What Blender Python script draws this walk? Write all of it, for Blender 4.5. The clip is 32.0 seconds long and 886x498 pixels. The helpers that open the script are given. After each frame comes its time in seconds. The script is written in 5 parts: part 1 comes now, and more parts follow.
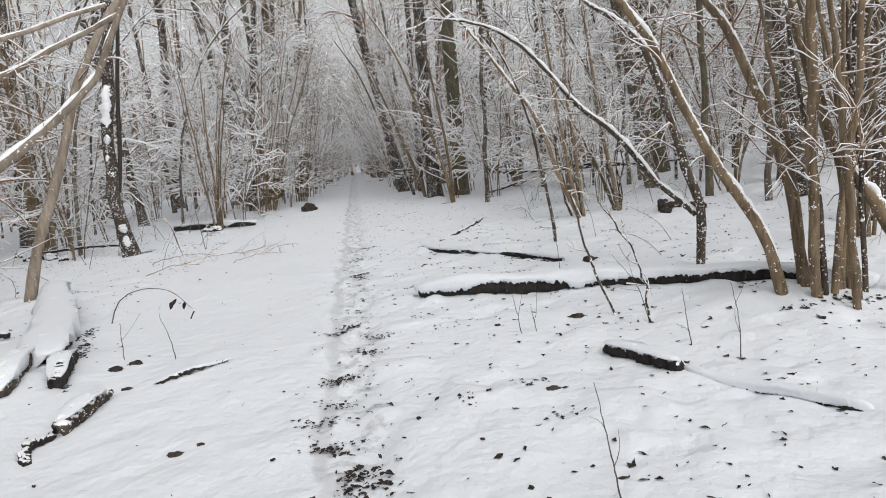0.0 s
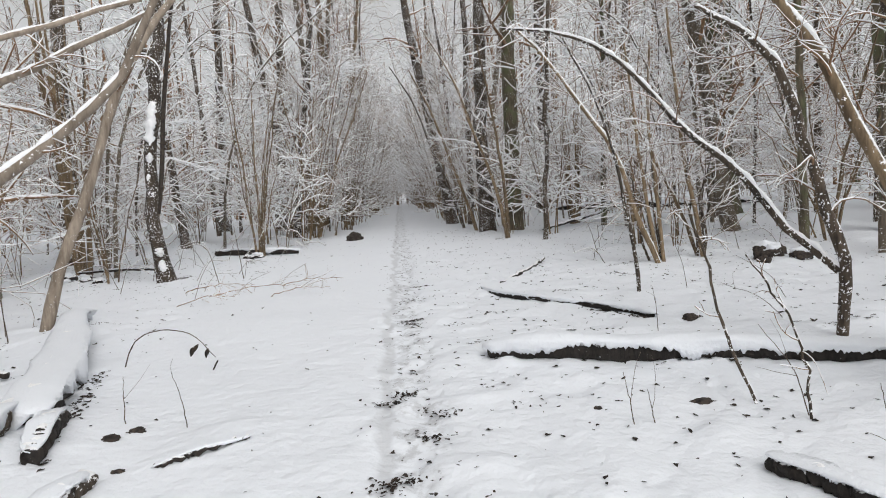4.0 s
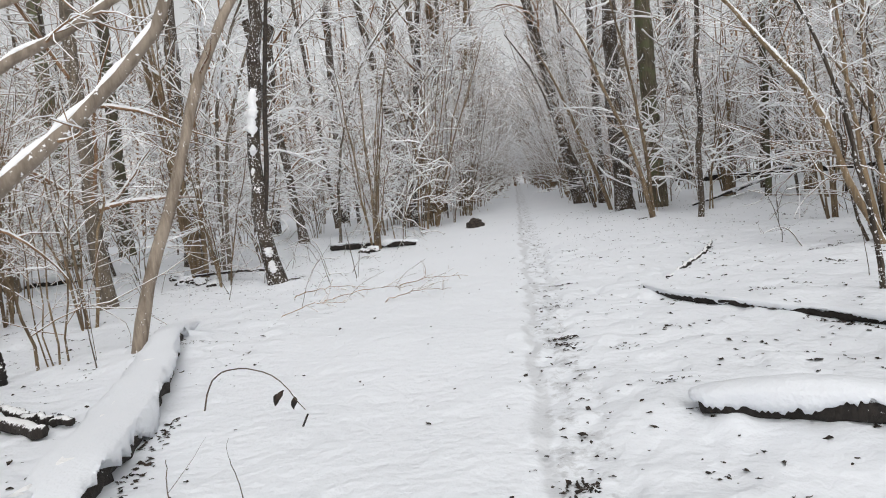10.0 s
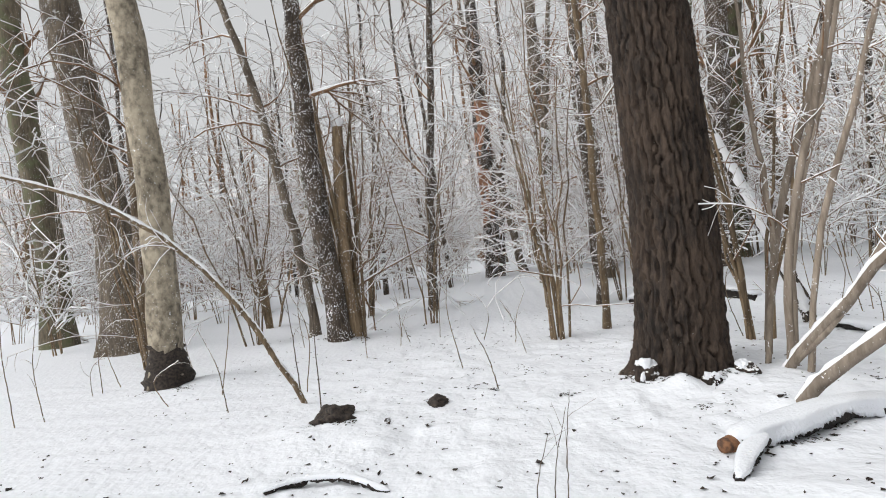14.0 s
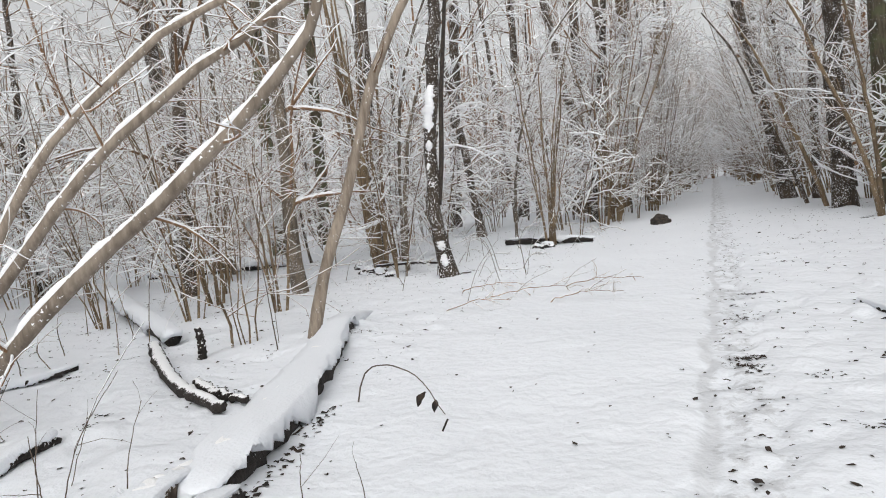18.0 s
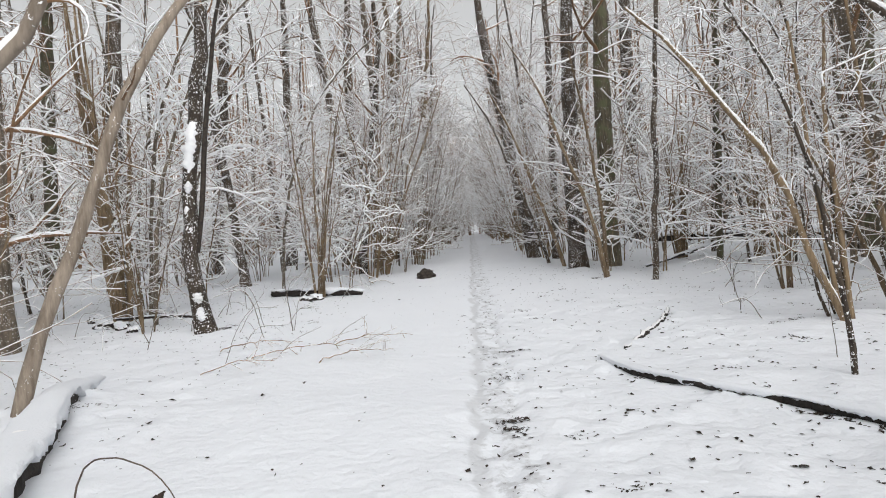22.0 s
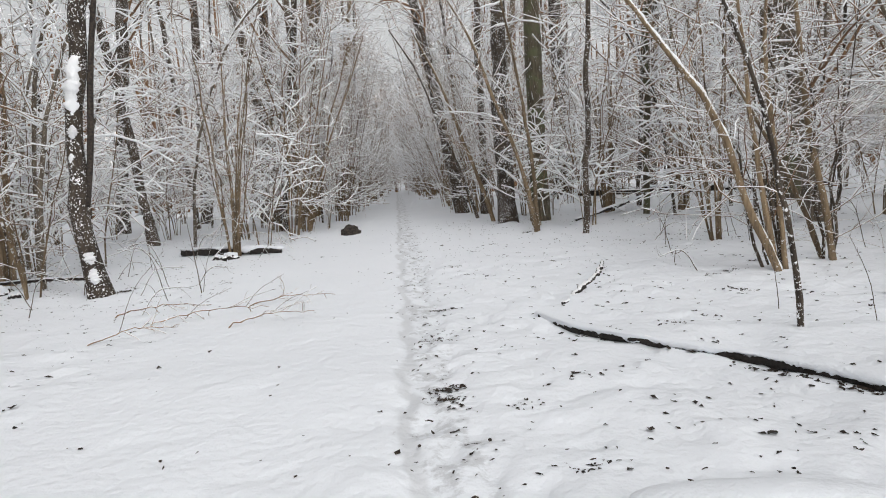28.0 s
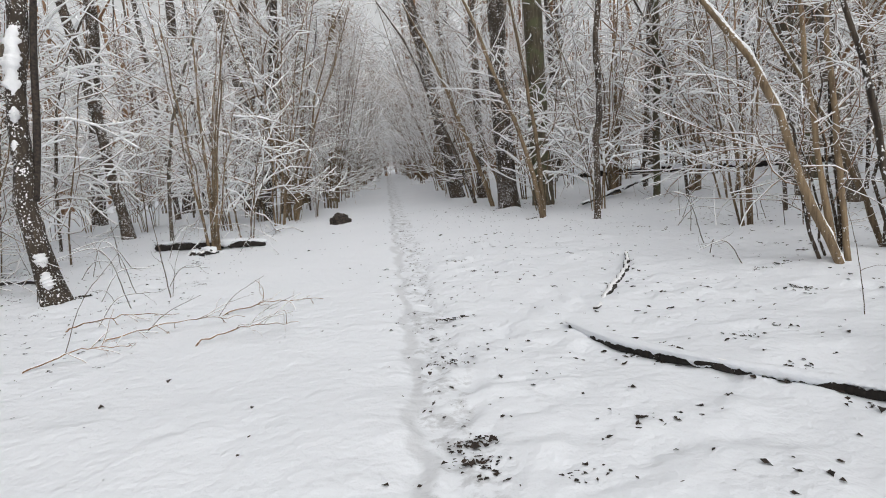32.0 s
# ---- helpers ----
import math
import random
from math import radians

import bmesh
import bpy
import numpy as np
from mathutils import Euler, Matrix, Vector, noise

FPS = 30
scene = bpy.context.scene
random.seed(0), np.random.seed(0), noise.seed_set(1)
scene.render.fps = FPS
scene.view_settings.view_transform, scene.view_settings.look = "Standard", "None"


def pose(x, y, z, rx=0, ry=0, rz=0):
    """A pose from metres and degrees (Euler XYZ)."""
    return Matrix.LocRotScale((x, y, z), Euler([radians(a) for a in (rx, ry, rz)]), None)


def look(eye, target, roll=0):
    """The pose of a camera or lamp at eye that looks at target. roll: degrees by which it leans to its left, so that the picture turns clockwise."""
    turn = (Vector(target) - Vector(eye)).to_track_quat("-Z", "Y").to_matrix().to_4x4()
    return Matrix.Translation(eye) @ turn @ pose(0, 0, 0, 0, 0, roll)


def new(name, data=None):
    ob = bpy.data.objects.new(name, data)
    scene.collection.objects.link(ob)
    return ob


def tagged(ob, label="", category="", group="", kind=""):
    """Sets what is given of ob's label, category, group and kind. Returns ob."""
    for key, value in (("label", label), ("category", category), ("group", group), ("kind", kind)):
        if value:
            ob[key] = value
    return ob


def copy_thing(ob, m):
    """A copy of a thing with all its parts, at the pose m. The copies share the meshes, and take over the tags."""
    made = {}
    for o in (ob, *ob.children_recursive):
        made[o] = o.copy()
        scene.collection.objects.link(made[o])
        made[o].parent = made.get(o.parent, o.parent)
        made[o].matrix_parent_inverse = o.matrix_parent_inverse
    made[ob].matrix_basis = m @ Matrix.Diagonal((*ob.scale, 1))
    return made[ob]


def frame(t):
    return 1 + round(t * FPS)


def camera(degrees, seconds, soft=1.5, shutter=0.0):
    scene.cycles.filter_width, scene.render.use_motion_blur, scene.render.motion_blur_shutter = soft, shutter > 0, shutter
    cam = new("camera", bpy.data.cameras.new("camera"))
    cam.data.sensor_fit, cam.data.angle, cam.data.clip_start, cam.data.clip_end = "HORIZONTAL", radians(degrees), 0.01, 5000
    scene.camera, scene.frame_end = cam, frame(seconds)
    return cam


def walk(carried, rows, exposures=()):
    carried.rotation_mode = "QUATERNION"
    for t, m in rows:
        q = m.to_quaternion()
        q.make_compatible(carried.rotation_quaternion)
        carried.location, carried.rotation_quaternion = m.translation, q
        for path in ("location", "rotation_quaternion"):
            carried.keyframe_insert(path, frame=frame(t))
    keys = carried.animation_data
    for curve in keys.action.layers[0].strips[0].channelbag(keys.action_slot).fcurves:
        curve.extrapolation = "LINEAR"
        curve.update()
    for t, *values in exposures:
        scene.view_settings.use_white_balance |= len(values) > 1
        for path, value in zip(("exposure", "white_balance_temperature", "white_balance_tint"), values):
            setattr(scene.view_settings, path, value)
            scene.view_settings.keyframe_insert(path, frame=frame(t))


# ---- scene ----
cam = camera(71.0, 32.0, 1.0)
PATH = [
    (0, (0.000, 0.000, 1.529), (0.124, 1.971, 1.213), -5.9),
    (0.5, (-0.026, 0.123, 1.532), (0.130, 2.087, 1.188), -4.5),
    (1, (-0.167, 0.287, 1.554), (-0.028, 2.274, 1.381), -4.7),
    (1.5, (-0.249, 0.383, 1.544), (-0.167, 2.368, 1.309), -4.6),
    (2, (-0.256, 0.512, 1.534), (-0.306, 2.495, 1.279), -6.2),
    (2.5, (-0.179, 0.728, 1.535), (-0.343, 2.711, 1.338), -4.5),
    (3, (-0.144, 0.870, 1.515), (-0.287, 2.847, 1.248), -4.1),
    (3.5, (-0.209, 1.021, 1.518), (-0.241, 3.008, 1.289), -3.7),
    (5.5, (-0.246, 1.581, 1.490), (-0.217, 3.573, 1.304), -3.9),
    (6, (-0.239, 1.719, 1.471), (-0.220, 3.694, 1.158), -3.5),
    (6.5, (-0.331, 1.879, 1.485), (-0.211, 3.862, 1.253), -4.1),
    (7, (-0.430, 2.001, 1.500), (-0.348, 3.988, 1.288), -5.1),
    (7.5, (-0.446, 2.095, 1.496), (-0.486, 4.084, 1.291), -6.0),
    (8, (-0.349, 2.285, 1.493), (-0.371, 4.277, 1.319), -5.5),
    (8.5, (-0.254, 2.475, 1.471), (-0.144, 4.458, 1.230), -5.3),
    (9, (-0.270, 2.621, 1.456), (-0.110, 4.587, 1.127), -3.9),
    (9.5, (-0.419, 2.799, 1.484), (-0.364, 4.781, 1.226), -5.4),
    (10, (-0.546, 2.863, 1.498), (-0.922, 4.814, 1.273), -7.4),
    (10.5, (-0.563, 2.902, 1.513), (-1.445, 4.689, 1.346), -7.5),
    (11, (-0.533, 2.985, 1.523), (-1.761, 4.558, 1.395), -4.7),
    (11.5, (-0.517, 2.961, 1.509), (-2.043, 4.250, 1.399), -3.6),
    (12, (-0.480, 2.809, 1.520), (-2.251, 3.737, 1.455), -5.6),
    (12.5, (-0.454, 2.625, 1.548), (-2.395, 3.104, 1.487), -7.1),
    (13, (-0.443, 2.526, 1.556), (-2.434, 2.715, 1.530), -6.7),
    (13.5, (-0.426, 2.478, 1.557), (-2.422, 2.343, 1.542), -6.4),
    (15.5, (-0.498, 2.469, 1.548), (-2.498, 2.510, 1.551), -5.8),
    (16, (-0.531, 2.514, 1.543), (-2.496, 2.889, 1.540), -5.5),
    (16.5, (-0.526, 2.642, 1.541), (-2.373, 3.411, 1.520), -6.2),
    (17, (-0.518, 2.837, 1.532), (-2.109, 4.047, 1.462), -6.8),
    (17.5, (-0.503, 3.038, 1.510), (-1.871, 4.495, 1.451), -8.4),
    (18, (-0.416, 3.179, 1.493), (-1.344, 4.943, 1.322), -7.5),
    (18.5, (-0.422, 3.319, 1.484), (-0.881, 5.254, 1.272), -5.7),
    (19, (-0.542, 3.448, 1.517), (-0.770, 5.427, 1.347), -7.1),
    (19.5, (-0.581, 3.511, 1.544), (-0.827, 5.490, 1.399), -7.0),
    (20, (-0.557, 3.539, 1.567), (-0.847, 5.517, 1.512), -5.1),
    (20.5, (-0.534, 3.541, 1.575), (-0.784, 5.524, 1.520), -5.2),
    (21, (-0.528, 3.537, 1.576), (-0.769, 5.522, 1.522), -4.7),
    (21.5, (-0.538, 3.515, 1.567), (-0.786, 5.499, 1.501), -4.1),
    (22, (-0.546, 3.506, 1.562), (-0.762, 5.492, 1.468), -4.4),
    (22.5, (-0.554, 3.516, 1.557), (-0.726, 5.505, 1.428), -4.9),
    (23, (-0.572, 3.509, 1.552), (-0.739, 5.499, 1.432), -4.5),
    (23.5, (-0.581, 3.515, 1.550), (-0.772, 5.502, 1.433), -4.6),
    (24, (-0.575, 3.504, 1.554), (-0.740, 5.494, 1.440), -4.5),
    (24.5, (-0.567, 3.503, 1.546), (-0.690, 5.496, 1.427), -4.3),
    (25, (-0.577, 3.499, 1.537), (-0.664, 5.493, 1.403), -4.0),
    (25.5, (-0.602, 3.507, 1.521), (-0.661, 5.498, 1.347), -4.0),
    (26, (-0.612, 3.572, 1.489), (-0.619, 5.556, 1.236), -3.4),
    (26.5, (-0.571, 3.745, 1.468), (-0.652, 5.721, 1.169), -4.6),
    (28.5, (-0.624, 4.235, 1.448), (-0.599, 6.221, 1.211), -4.3),
    (29, (-0.648, 4.345, 1.441), (-0.727, 6.319, 1.128), -5.0),
    (29.5, (-0.564, 4.520, 1.448), (-0.623, 6.500, 1.171), -5.5),
    (30, (-0.499, 4.701, 1.448), (-0.392, 6.679, 1.175), -5.3),
    (30.5, (-0.484, 4.838, 1.453), (-0.266, 6.799, 1.121), -4.7),
    (31, (-0.581, 5.025, 1.477), (-0.205, 6.973, 1.224), -4.1),
    (31.5, (-0.683, 5.133, 1.470), (-0.397, 7.096, 1.211), -3.8),
    (32, (-0.734, 5.222, 1.462), (-0.700, 7.199, 1.158), -5.3),
]
walk(cam, [(t, look(eye, target, roll)) for t, eye, target, roll in PATH],
     [(0, 0.04), (6, 0.1), (9, 0.11), (11, 0.18), (13, 0.29), (16, 0.33), (17.5, 0.27), (19, 0.1), (20, 0.23), (23, 0.19), (26, 0.15), (32, 0.1)])

# ---- light: an overcast winter sky ----
scene.view_settings.exposure = 0.08
world = bpy.data.worlds.new("winter_sky")
scene.world = world
world.use_nodes = True
wn, wl = world.node_tree.nodes, world.node_tree.links
sky = wn.new("ShaderNodeTexSky")
sky.sky_type, sky.sun_disc = "NISHITA", False
sky.sun_elevation, sky.sun_rotation = radians(42), radians(154)
sky.dust_density, sky.air_density = 4.0, 1.0
grey = wn.new("ShaderNodeHueSaturation")
grey.inputs["Saturation"].default_value = 0.04
wl.new(sky.outputs[0], grey.inputs["Color"])
cloud = wn.new("ShaderNodeMix")
cloud.data_type = "RGBA"
cloud.inputs[0].default_value = 0.5
cloud.inputs[7].default_value = (4.9, 5.0, 5.1, 1)
wl.new(grey.outputs[0], cloud.inputs[6])
wl.new(cloud.outputs[2], wn["Background"].inputs["Color"])
wn["Background"].inputs["Strength"].default_value = 0.122
sun = new("overcast_sun", bpy.data.lights.new("overcast_sun", "SUN"))
sun.data.energy, sun.data.angle, sun.data.color = 1.3, radians(75), (1.0, 0.965, 0.925)
sun.matrix_world = look((4.5, -9.4, 9.5), (0, 0, 0))


# ---- materials ----
def material(name):
    m = bpy.data.materials.new(name)
    m.use_nodes = True
    return m, m.node_tree.nodes, m.node_tree.links, m.node_tree.nodes["Principled BSDF"]


def node(nodes, links, kind, **inputs):
    n = nodes.new(kind)
    for k, v in inputs.items():
        key = k.replace("_", " ")
        if isinstance(v, bpy.types.NodeSocket):
            links.new(v, n.inputs[key])
        else:
            n.inputs[key].default_value = v
    return n


def maths(nodes, links, op, a, b=0.0):
    n = nodes.new("ShaderNodeMath")
    n.operation = op
    for i, v in enumerate((a, b)):
        if isinstance(v, bpy.types.NodeSocket):
            links.new(v, n.inputs[i])
        else:
            n.inputs[i].default_value = v
    return n.outputs[0]


def step(nodes, links, value, lo, hi):
    n = nodes.new("ShaderNodeMapRange")
    n.interpolation_type = "SMOOTHSTEP"
    links.new(value, n.inputs["Value"])
    n.inputs["From Min"].default_value, n.inputs["From Max"].default_value = lo, hi
    return n.outputs[0]


def blend(nodes, links, fac, a, b):
    n = nodes.new("ShaderNodeMix")
    n.data_type = "RGBA"
    for sock, v in ((n.inputs[0], fac), (n.inputs[6], a), (n.inputs[7], b)):
        if isinstance(v, bpy.types.NodeSocket):
            links.new(v, sock)
        else:
            sock.default_value = v if not isinstance(v, tuple) else (*v, 1)
    return n.outputs[2]


SNOW = (0.9, 0.907, 0.92)


def snow_material(name="snow", low=(0.88, 0.9, 0.925), high=SNOW):
    m, n, l, b = material(name)
    pos = n.new("ShaderNodeNewGeometry").outputs["Position"]
    big = node(n, l, "ShaderNodeTexNoise", Vector=pos, Scale=1.3, Detail=3.0)
    fine = node(n, l, "ShaderNodeTexNoise", Vector=pos, Scale=42.0, Detail=5.0)
    l.new(blend(n, l, big.outputs["Fac"], low, high), b.inputs["Base Color"])
    b.inputs["Roughness"].default_value = 0.9
    b.inputs["Specular IOR Level"].default_value = 0.15
    bump = node(n, l, "ShaderNodeBump", Height=fine.outputs["Fac"], Strength=0.5, Distance=0.02)
    l.new(bump.outputs[0], b.inputs["Normal"])
    return m


def ground_material():
    m, n, l, b = material("snowy_ground")
    pos = n.new("ShaderNodeNewGeometry").outputs["Position"]
    xyz = node(n, l, "ShaderNodeSeparateXYZ", Vector=pos)
    big = node(n, l, "ShaderNodeTexNoise", Vector=pos, Scale=0.8, Detail=3.0)
    fine = node(n, l, "ShaderNodeTexNoise", Vector=pos, Scale=45.0, Detail=4.0)
    snow = blend(n, l, big.outputs["Fac"], (0.75, 0.778, 0.82), (0.8, 0.825, 0.865))
    # trodden snow along the footpath: slush and wet leaves show through
    off = maths(n, l, "ADD", maths(n, l, "MULTIPLY", xyz.outputs["Y"], 0.062), maths(n, l, "ADD", xyz.outputs["X"], 0.2))
    wob = node(n, l, "ShaderNodeTexNoise", Vector=pos, Scale=1.6, Detail=4.0)
    off = maths(n, l, "ADD", off, maths(n, l, "MULTIPLY", maths(n, l, "SUBTRACT", wob.outputs["Fac"], 0.5), 0.4))
    band = maths(n, l, "SUBTRACT", 1.0, step(n, l, maths(n, l, "ABSOLUTE", off), 0.1, 0.27))
    groove = maths(n, l, "SUBTRACT", 1.0, step(n, l, maths(n, l, "ABSOLUTE", maths(n, l, "ADD", off, 0.16)), 0.02, 0.07))
    spots = node(n, l, "ShaderNodeTexNoise", Vector=pos, Scale=7.0, Detail=5.0, Roughness=0.65)
    slush = maths(n, l, "MULTIPLY", band, step(n, l, spots.outputs["Fac"], 0.47, 0.62))
    slush = maths(n, l, "MAXIMUM", maths(n, l, "MULTIPLY", slush, 0.75), maths(n, l, "MULTIPLY", groove, 0.5))
    col = blend(n, l, slush, snow, (0.5, 0.51, 0.53))
    dark = maths(n, l, "MULTIPLY", band, step(n, l, spots.outputs["Fac"], 0.65, 0.69))
    col = blend(n, l, dark, col, (0.05, 0.042, 0.035))
    l.new(col, b.inputs["Base Color"])
    b.inputs["Roughness"].default_value = 0.9
    b.inputs["Specular IOR Level"].default_value = 0.15
    mid = node(n, l, "ShaderNodeTexNoise", Vector=pos, Scale=11.0, Detail=4.0)
    bump = node(n, l, "ShaderNodeBump", Height=fine.outputs["Fac"], Strength=0.25, Distance=0.008)
    both = node(n, l, "ShaderNodeBump", Height=mid.outputs["Fac"], Strength=0.55, Distance=0.045, Normal=bump.outputs[0])
    l.new(both.outputs[0], b.inputs["Normal"])
    return m


def bark_material(name, dark, light, scale=9.0, cling=0.66, upper=0.45, rough=0.9, ridge=0.5, stretch=0.15, moss=0.0):
    """Bark with furrows along the stem; snow clings in specks and lies where the surface faces up."""
    m, n, l, b = material(name)
    geo = n.new("ShaderNodeNewGeometry")
    pos = geo.outputs["Position"]
    mapped = node(n, l, "ShaderNodeMapping", Vector=pos, Scale=(1, 1, stretch))
    grain = node(n, l, "ShaderNodeTexNoise", Vector=mapped.outputs[0], Scale=scale * 4, Detail=5.0, Roughness=0.65)
    patch = node(n, l, "ShaderNodeTexNoise", Vector=pos, Scale=scale * 0.35, Detail=3.0)
    f = maths(n, l, "ADD", maths(n, l, "MULTIPLY", grain.outputs["Fac"], 0.7), maths(n, l, "MULTIPLY", patch.outputs["Fac"], 0.4))
    rnd = n.new("ShaderNodeObjectInfo").outputs["Random"]
    col = blend(n, l, step(n, l, f, 0.35, 0.75), dark, light)
    if moss:
        green = node(n, l, "ShaderNodeTexNoise", Vector=pos, Scale=3.0, Detail=4.0)
        col = blend(n, l, maths(n, l, "MULTIPLY", step(n, l, green.outputs["Fac"], 0.45, 0.65), moss), col, (0.10, 0.12, 0.055))
    hsv = node(n, l, "ShaderNodeHueSaturation", Color=col)
    l.new(maths(n, l, "ADD", 0.75, maths(n, l, "MULTIPLY", rnd, 0.5)), hsv.inputs["Value"])
    up = node(n, l, "ShaderNodeSeparateXYZ", Vector=geo.outputs["Normal"]).outputs["Z"]
    specks = node(n, l, "ShaderNodeTexNoise", Vector=pos, Scale=38.0, Detail=4.0, Roughness=0.6)
    clusters = node(n, l, "ShaderNodeTexNoise", Vector=pos, Scale=5.0, Detail=2.0)
    stuck = maths(n, l, "ADD", specks.outputs["Fac"], maths(n, l, "MULTIPLY", maths(n, l, "SUBTRACT", clusters.outputs["Fac"], 0.5), 0.3))
    lie = step(n, l, maths(n, l, "ADD", up, maths(n, l, "MULTIPLY", maths(n, l, "SUBTRACT", specks.outputs["Fac"], 0.5), 0.9)), upper, upper + 0.15)
    white = maths(n, l, "MAXIMUM", lie, step(n, l, stuck, cling - 0.03, cling - 0.005))
    l.new(blend(n, l, white, hsv.outputs[0], SNOW), b.inputs["Base Color"])
    b.inputs["Roughness"].default_value = rough
    bump = node(n, l, "ShaderNodeBump", Height=grain.outputs["Fac"], Strength=ridge, Distance=0.02)
    l.new(bump.outputs[0], b.inputs["Normal"])
    return m


def plain(name, a, b2, scale=30.0, rough=0.85):
    m, n, l, b = material(name)
    pos = n.new("ShaderNodeNewGeometry").outputs["Position"]
    t = node(n, l, "ShaderNodeTexNoise", Vector=pos, Scale=scale, Detail=4.0)
    l.new(blend(n, l, step(n, l, t.outputs["Fac"], 0.3, 0.7), a, b2), b.inputs["Base Color"])
    b.inputs["Roughness"].default_value = rough
    return m


M_SNOW = snow_material()
M_DRIFT = snow_material("settled_snow", (0.75, 0.778, 0.82), (0.8, 0.825, 0.865))
M_GROUND = ground_material()
M_OAK = bark_material("furrowed_bark", (0.008, 0.0055, 0.004), (0.085, 0.058, 0.041), 6.0, 0.95, 0.75, ridge=1.0, stretch=0.22)
M_DARK = bark_material("dark_bark", (0.022, 0.0165, 0.0125), (0.1, 0.076, 0.055), 8.0, 0.62, 0.45)
M_MOSS = bark_material("mossy_bark", (0.046, 0.039, 0.026), (0.155, 0.128, 0.088), 7.0, 0.7, 0.5, moss=0.6)
M_GREY = bark_material("grey_bark", (0.055, 0.045, 0.034), (0.185, 0.15, 0.112), 6.0, 0.645, 0.5)
M_HAZEL = bark_material("hazel_bark", (0.078, 0.053, 0.032), (0.255, 0.186, 0.112), 7.0, 0.67, 0.35)
M_BIRCH = bark_material("birch_bark", (0.06, 0.05, 0.036), (0.52, 0.45, 0.34), 2.4, 0.7, 0.5, stretch=0.8)
M_TWIG = bark_material("twig_bark", (0.11, 0.06, 0.034), (0.32, 0.19, 0.105), 8.0, 0.68, 0.45)
M_TAN = bark_material("smooth_tan_bark", (0.15, 0.118, 0.09), (0.36, 0.3, 0.24), 5.0, 0.7, 0.6, ridge=0.5)
M_WOOD = plain("wet_dark_wood", (0.012, 0.01, 0.009), (0.06, 0.045, 0.035))
M_ROT = bark_material("rotten_bark", (0.008, 0.0065, 0.006), (0.034, 0.027, 0.022), 9.0, 0.74, 0.6, ridge=0.8)
M_CUT = plain("orange_cut_wood", (0.06, 0.03, 0.018), (0.24, 0.115, 0.055), 26.0)
M_PEEL = plain("peeled_trunk", (0.16, 0.075, 0.045), (0.38, 0.2, 0.12), 9.0)
M_LEAF = plain("dead_leaf", (0.008, 0.006, 0.005), (0.04, 0.026, 0.018), 20.0)
M_SHOOT = plain("shoot_bark", (0.05, 0.038, 0.03), (0.15, 0.115, 0.09), 40.0)


# ---- mesh tools ----
def value_noise(x, y, seed, cell):
    """Smooth random heights, -1 to 1, over arrays of places."""
    grid = np.random.RandomState(seed).uniform(-1, 1, (64, 64))
    u, v = x / cell, y / cell
    i, j = np.floor(u).astype(int), np.floor(v).astype(int)
    f, g = u - i, v - j
    f, g = f * f * (3 - 2 * f), g * g * (3 - 2 * g)
    a, b = grid[i % 64, j % 64], grid[(i + 1) % 64, j % 64]
    c, d = grid[i % 64, (j + 1) % 64], grid[(i + 1) % 64, (j + 1) % 64]
    return (a * (1 - f) + b * f) * (1 - g) + (c * (1 - f) + d * f) * g


def mesh_of(name, verts, faces, mat, smooth=True):
    """verts (n, 3) and quads (m, 4) as one mesh."""
    me = bpy.data.meshes.new(name)
    verts, faces = np.asarray(verts, np.float32), np.asarray(faces, np.int32)
    me.vertices.add(len(verts))
    me.vertices.foreach_set("co", verts.ravel())
    me.loops.add(faces.size)
    me.loops.foreach_set("vertex_index", faces.ravel())
    me.polygons.add(len(faces))
    me.polygons.foreach_set("loop_start", np.arange(0, faces.size, faces.shape[1], dtype=np.int32))
    me.polygons.foreach_set("use_smooth", np.full(len(faces), smooth))
    for one in mat if isinstance(mat, (list, tuple)) else [mat]:
        me.materials.append(one)
    me.update(calc_edges=True)
    return me


def unit(v):
    return v / np.maximum(np.linalg.norm(v, axis=-1, keepdims=True), 1e-9)


def tubes(paths, radii, sides, flat=1.0):
    """Verts and quads of round tubes along paths (n, k, 3) with radii (n, k) or (n, k, sides)."""
    paths, radii = np.asarray(paths, float), np.asarray(radii, float)
    n, k, _ = paths.shape
    tan = unit(np.gradient(paths, axis=1))
    mean = unit(tan.mean(1))
    ref = np.eye(3)[np.argmin(np.abs(mean), axis=1)][:, None]
    u = unit(np.cross(tan, ref))
    w = np.cross(tan, u)
    a = np.linspace(0, 2 * np.pi, sides, endpoint=False)
    ring = u[:, :, None] * np.cos(a)[:, None] + w[:, :, None] * np.sin(a)[:, None]
    if radii.ndim == 2:
        radii = radii[:, :, None]
    v = paths[:, :, None] + ring * radii[..., None]
    i = np.arange(n * k * sides).reshape(n, k, sides)
    q = np.stack([i[:, :-1], np.roll(i, -1, 2)[:, :-1], np.roll(i, -1, 2)[:, 1:], i[:, 1:]], -1)
    return v.reshape(-1, 3), q.reshape(-1, 4)


def joined(pieces):
    vs, fs, at = [], [], 0
    for v, f in pieces:
        vs.append(v)
        fs.append(f + at)
        at += len(v)
    return np.concatenate(vs), np.concatenate(fs)


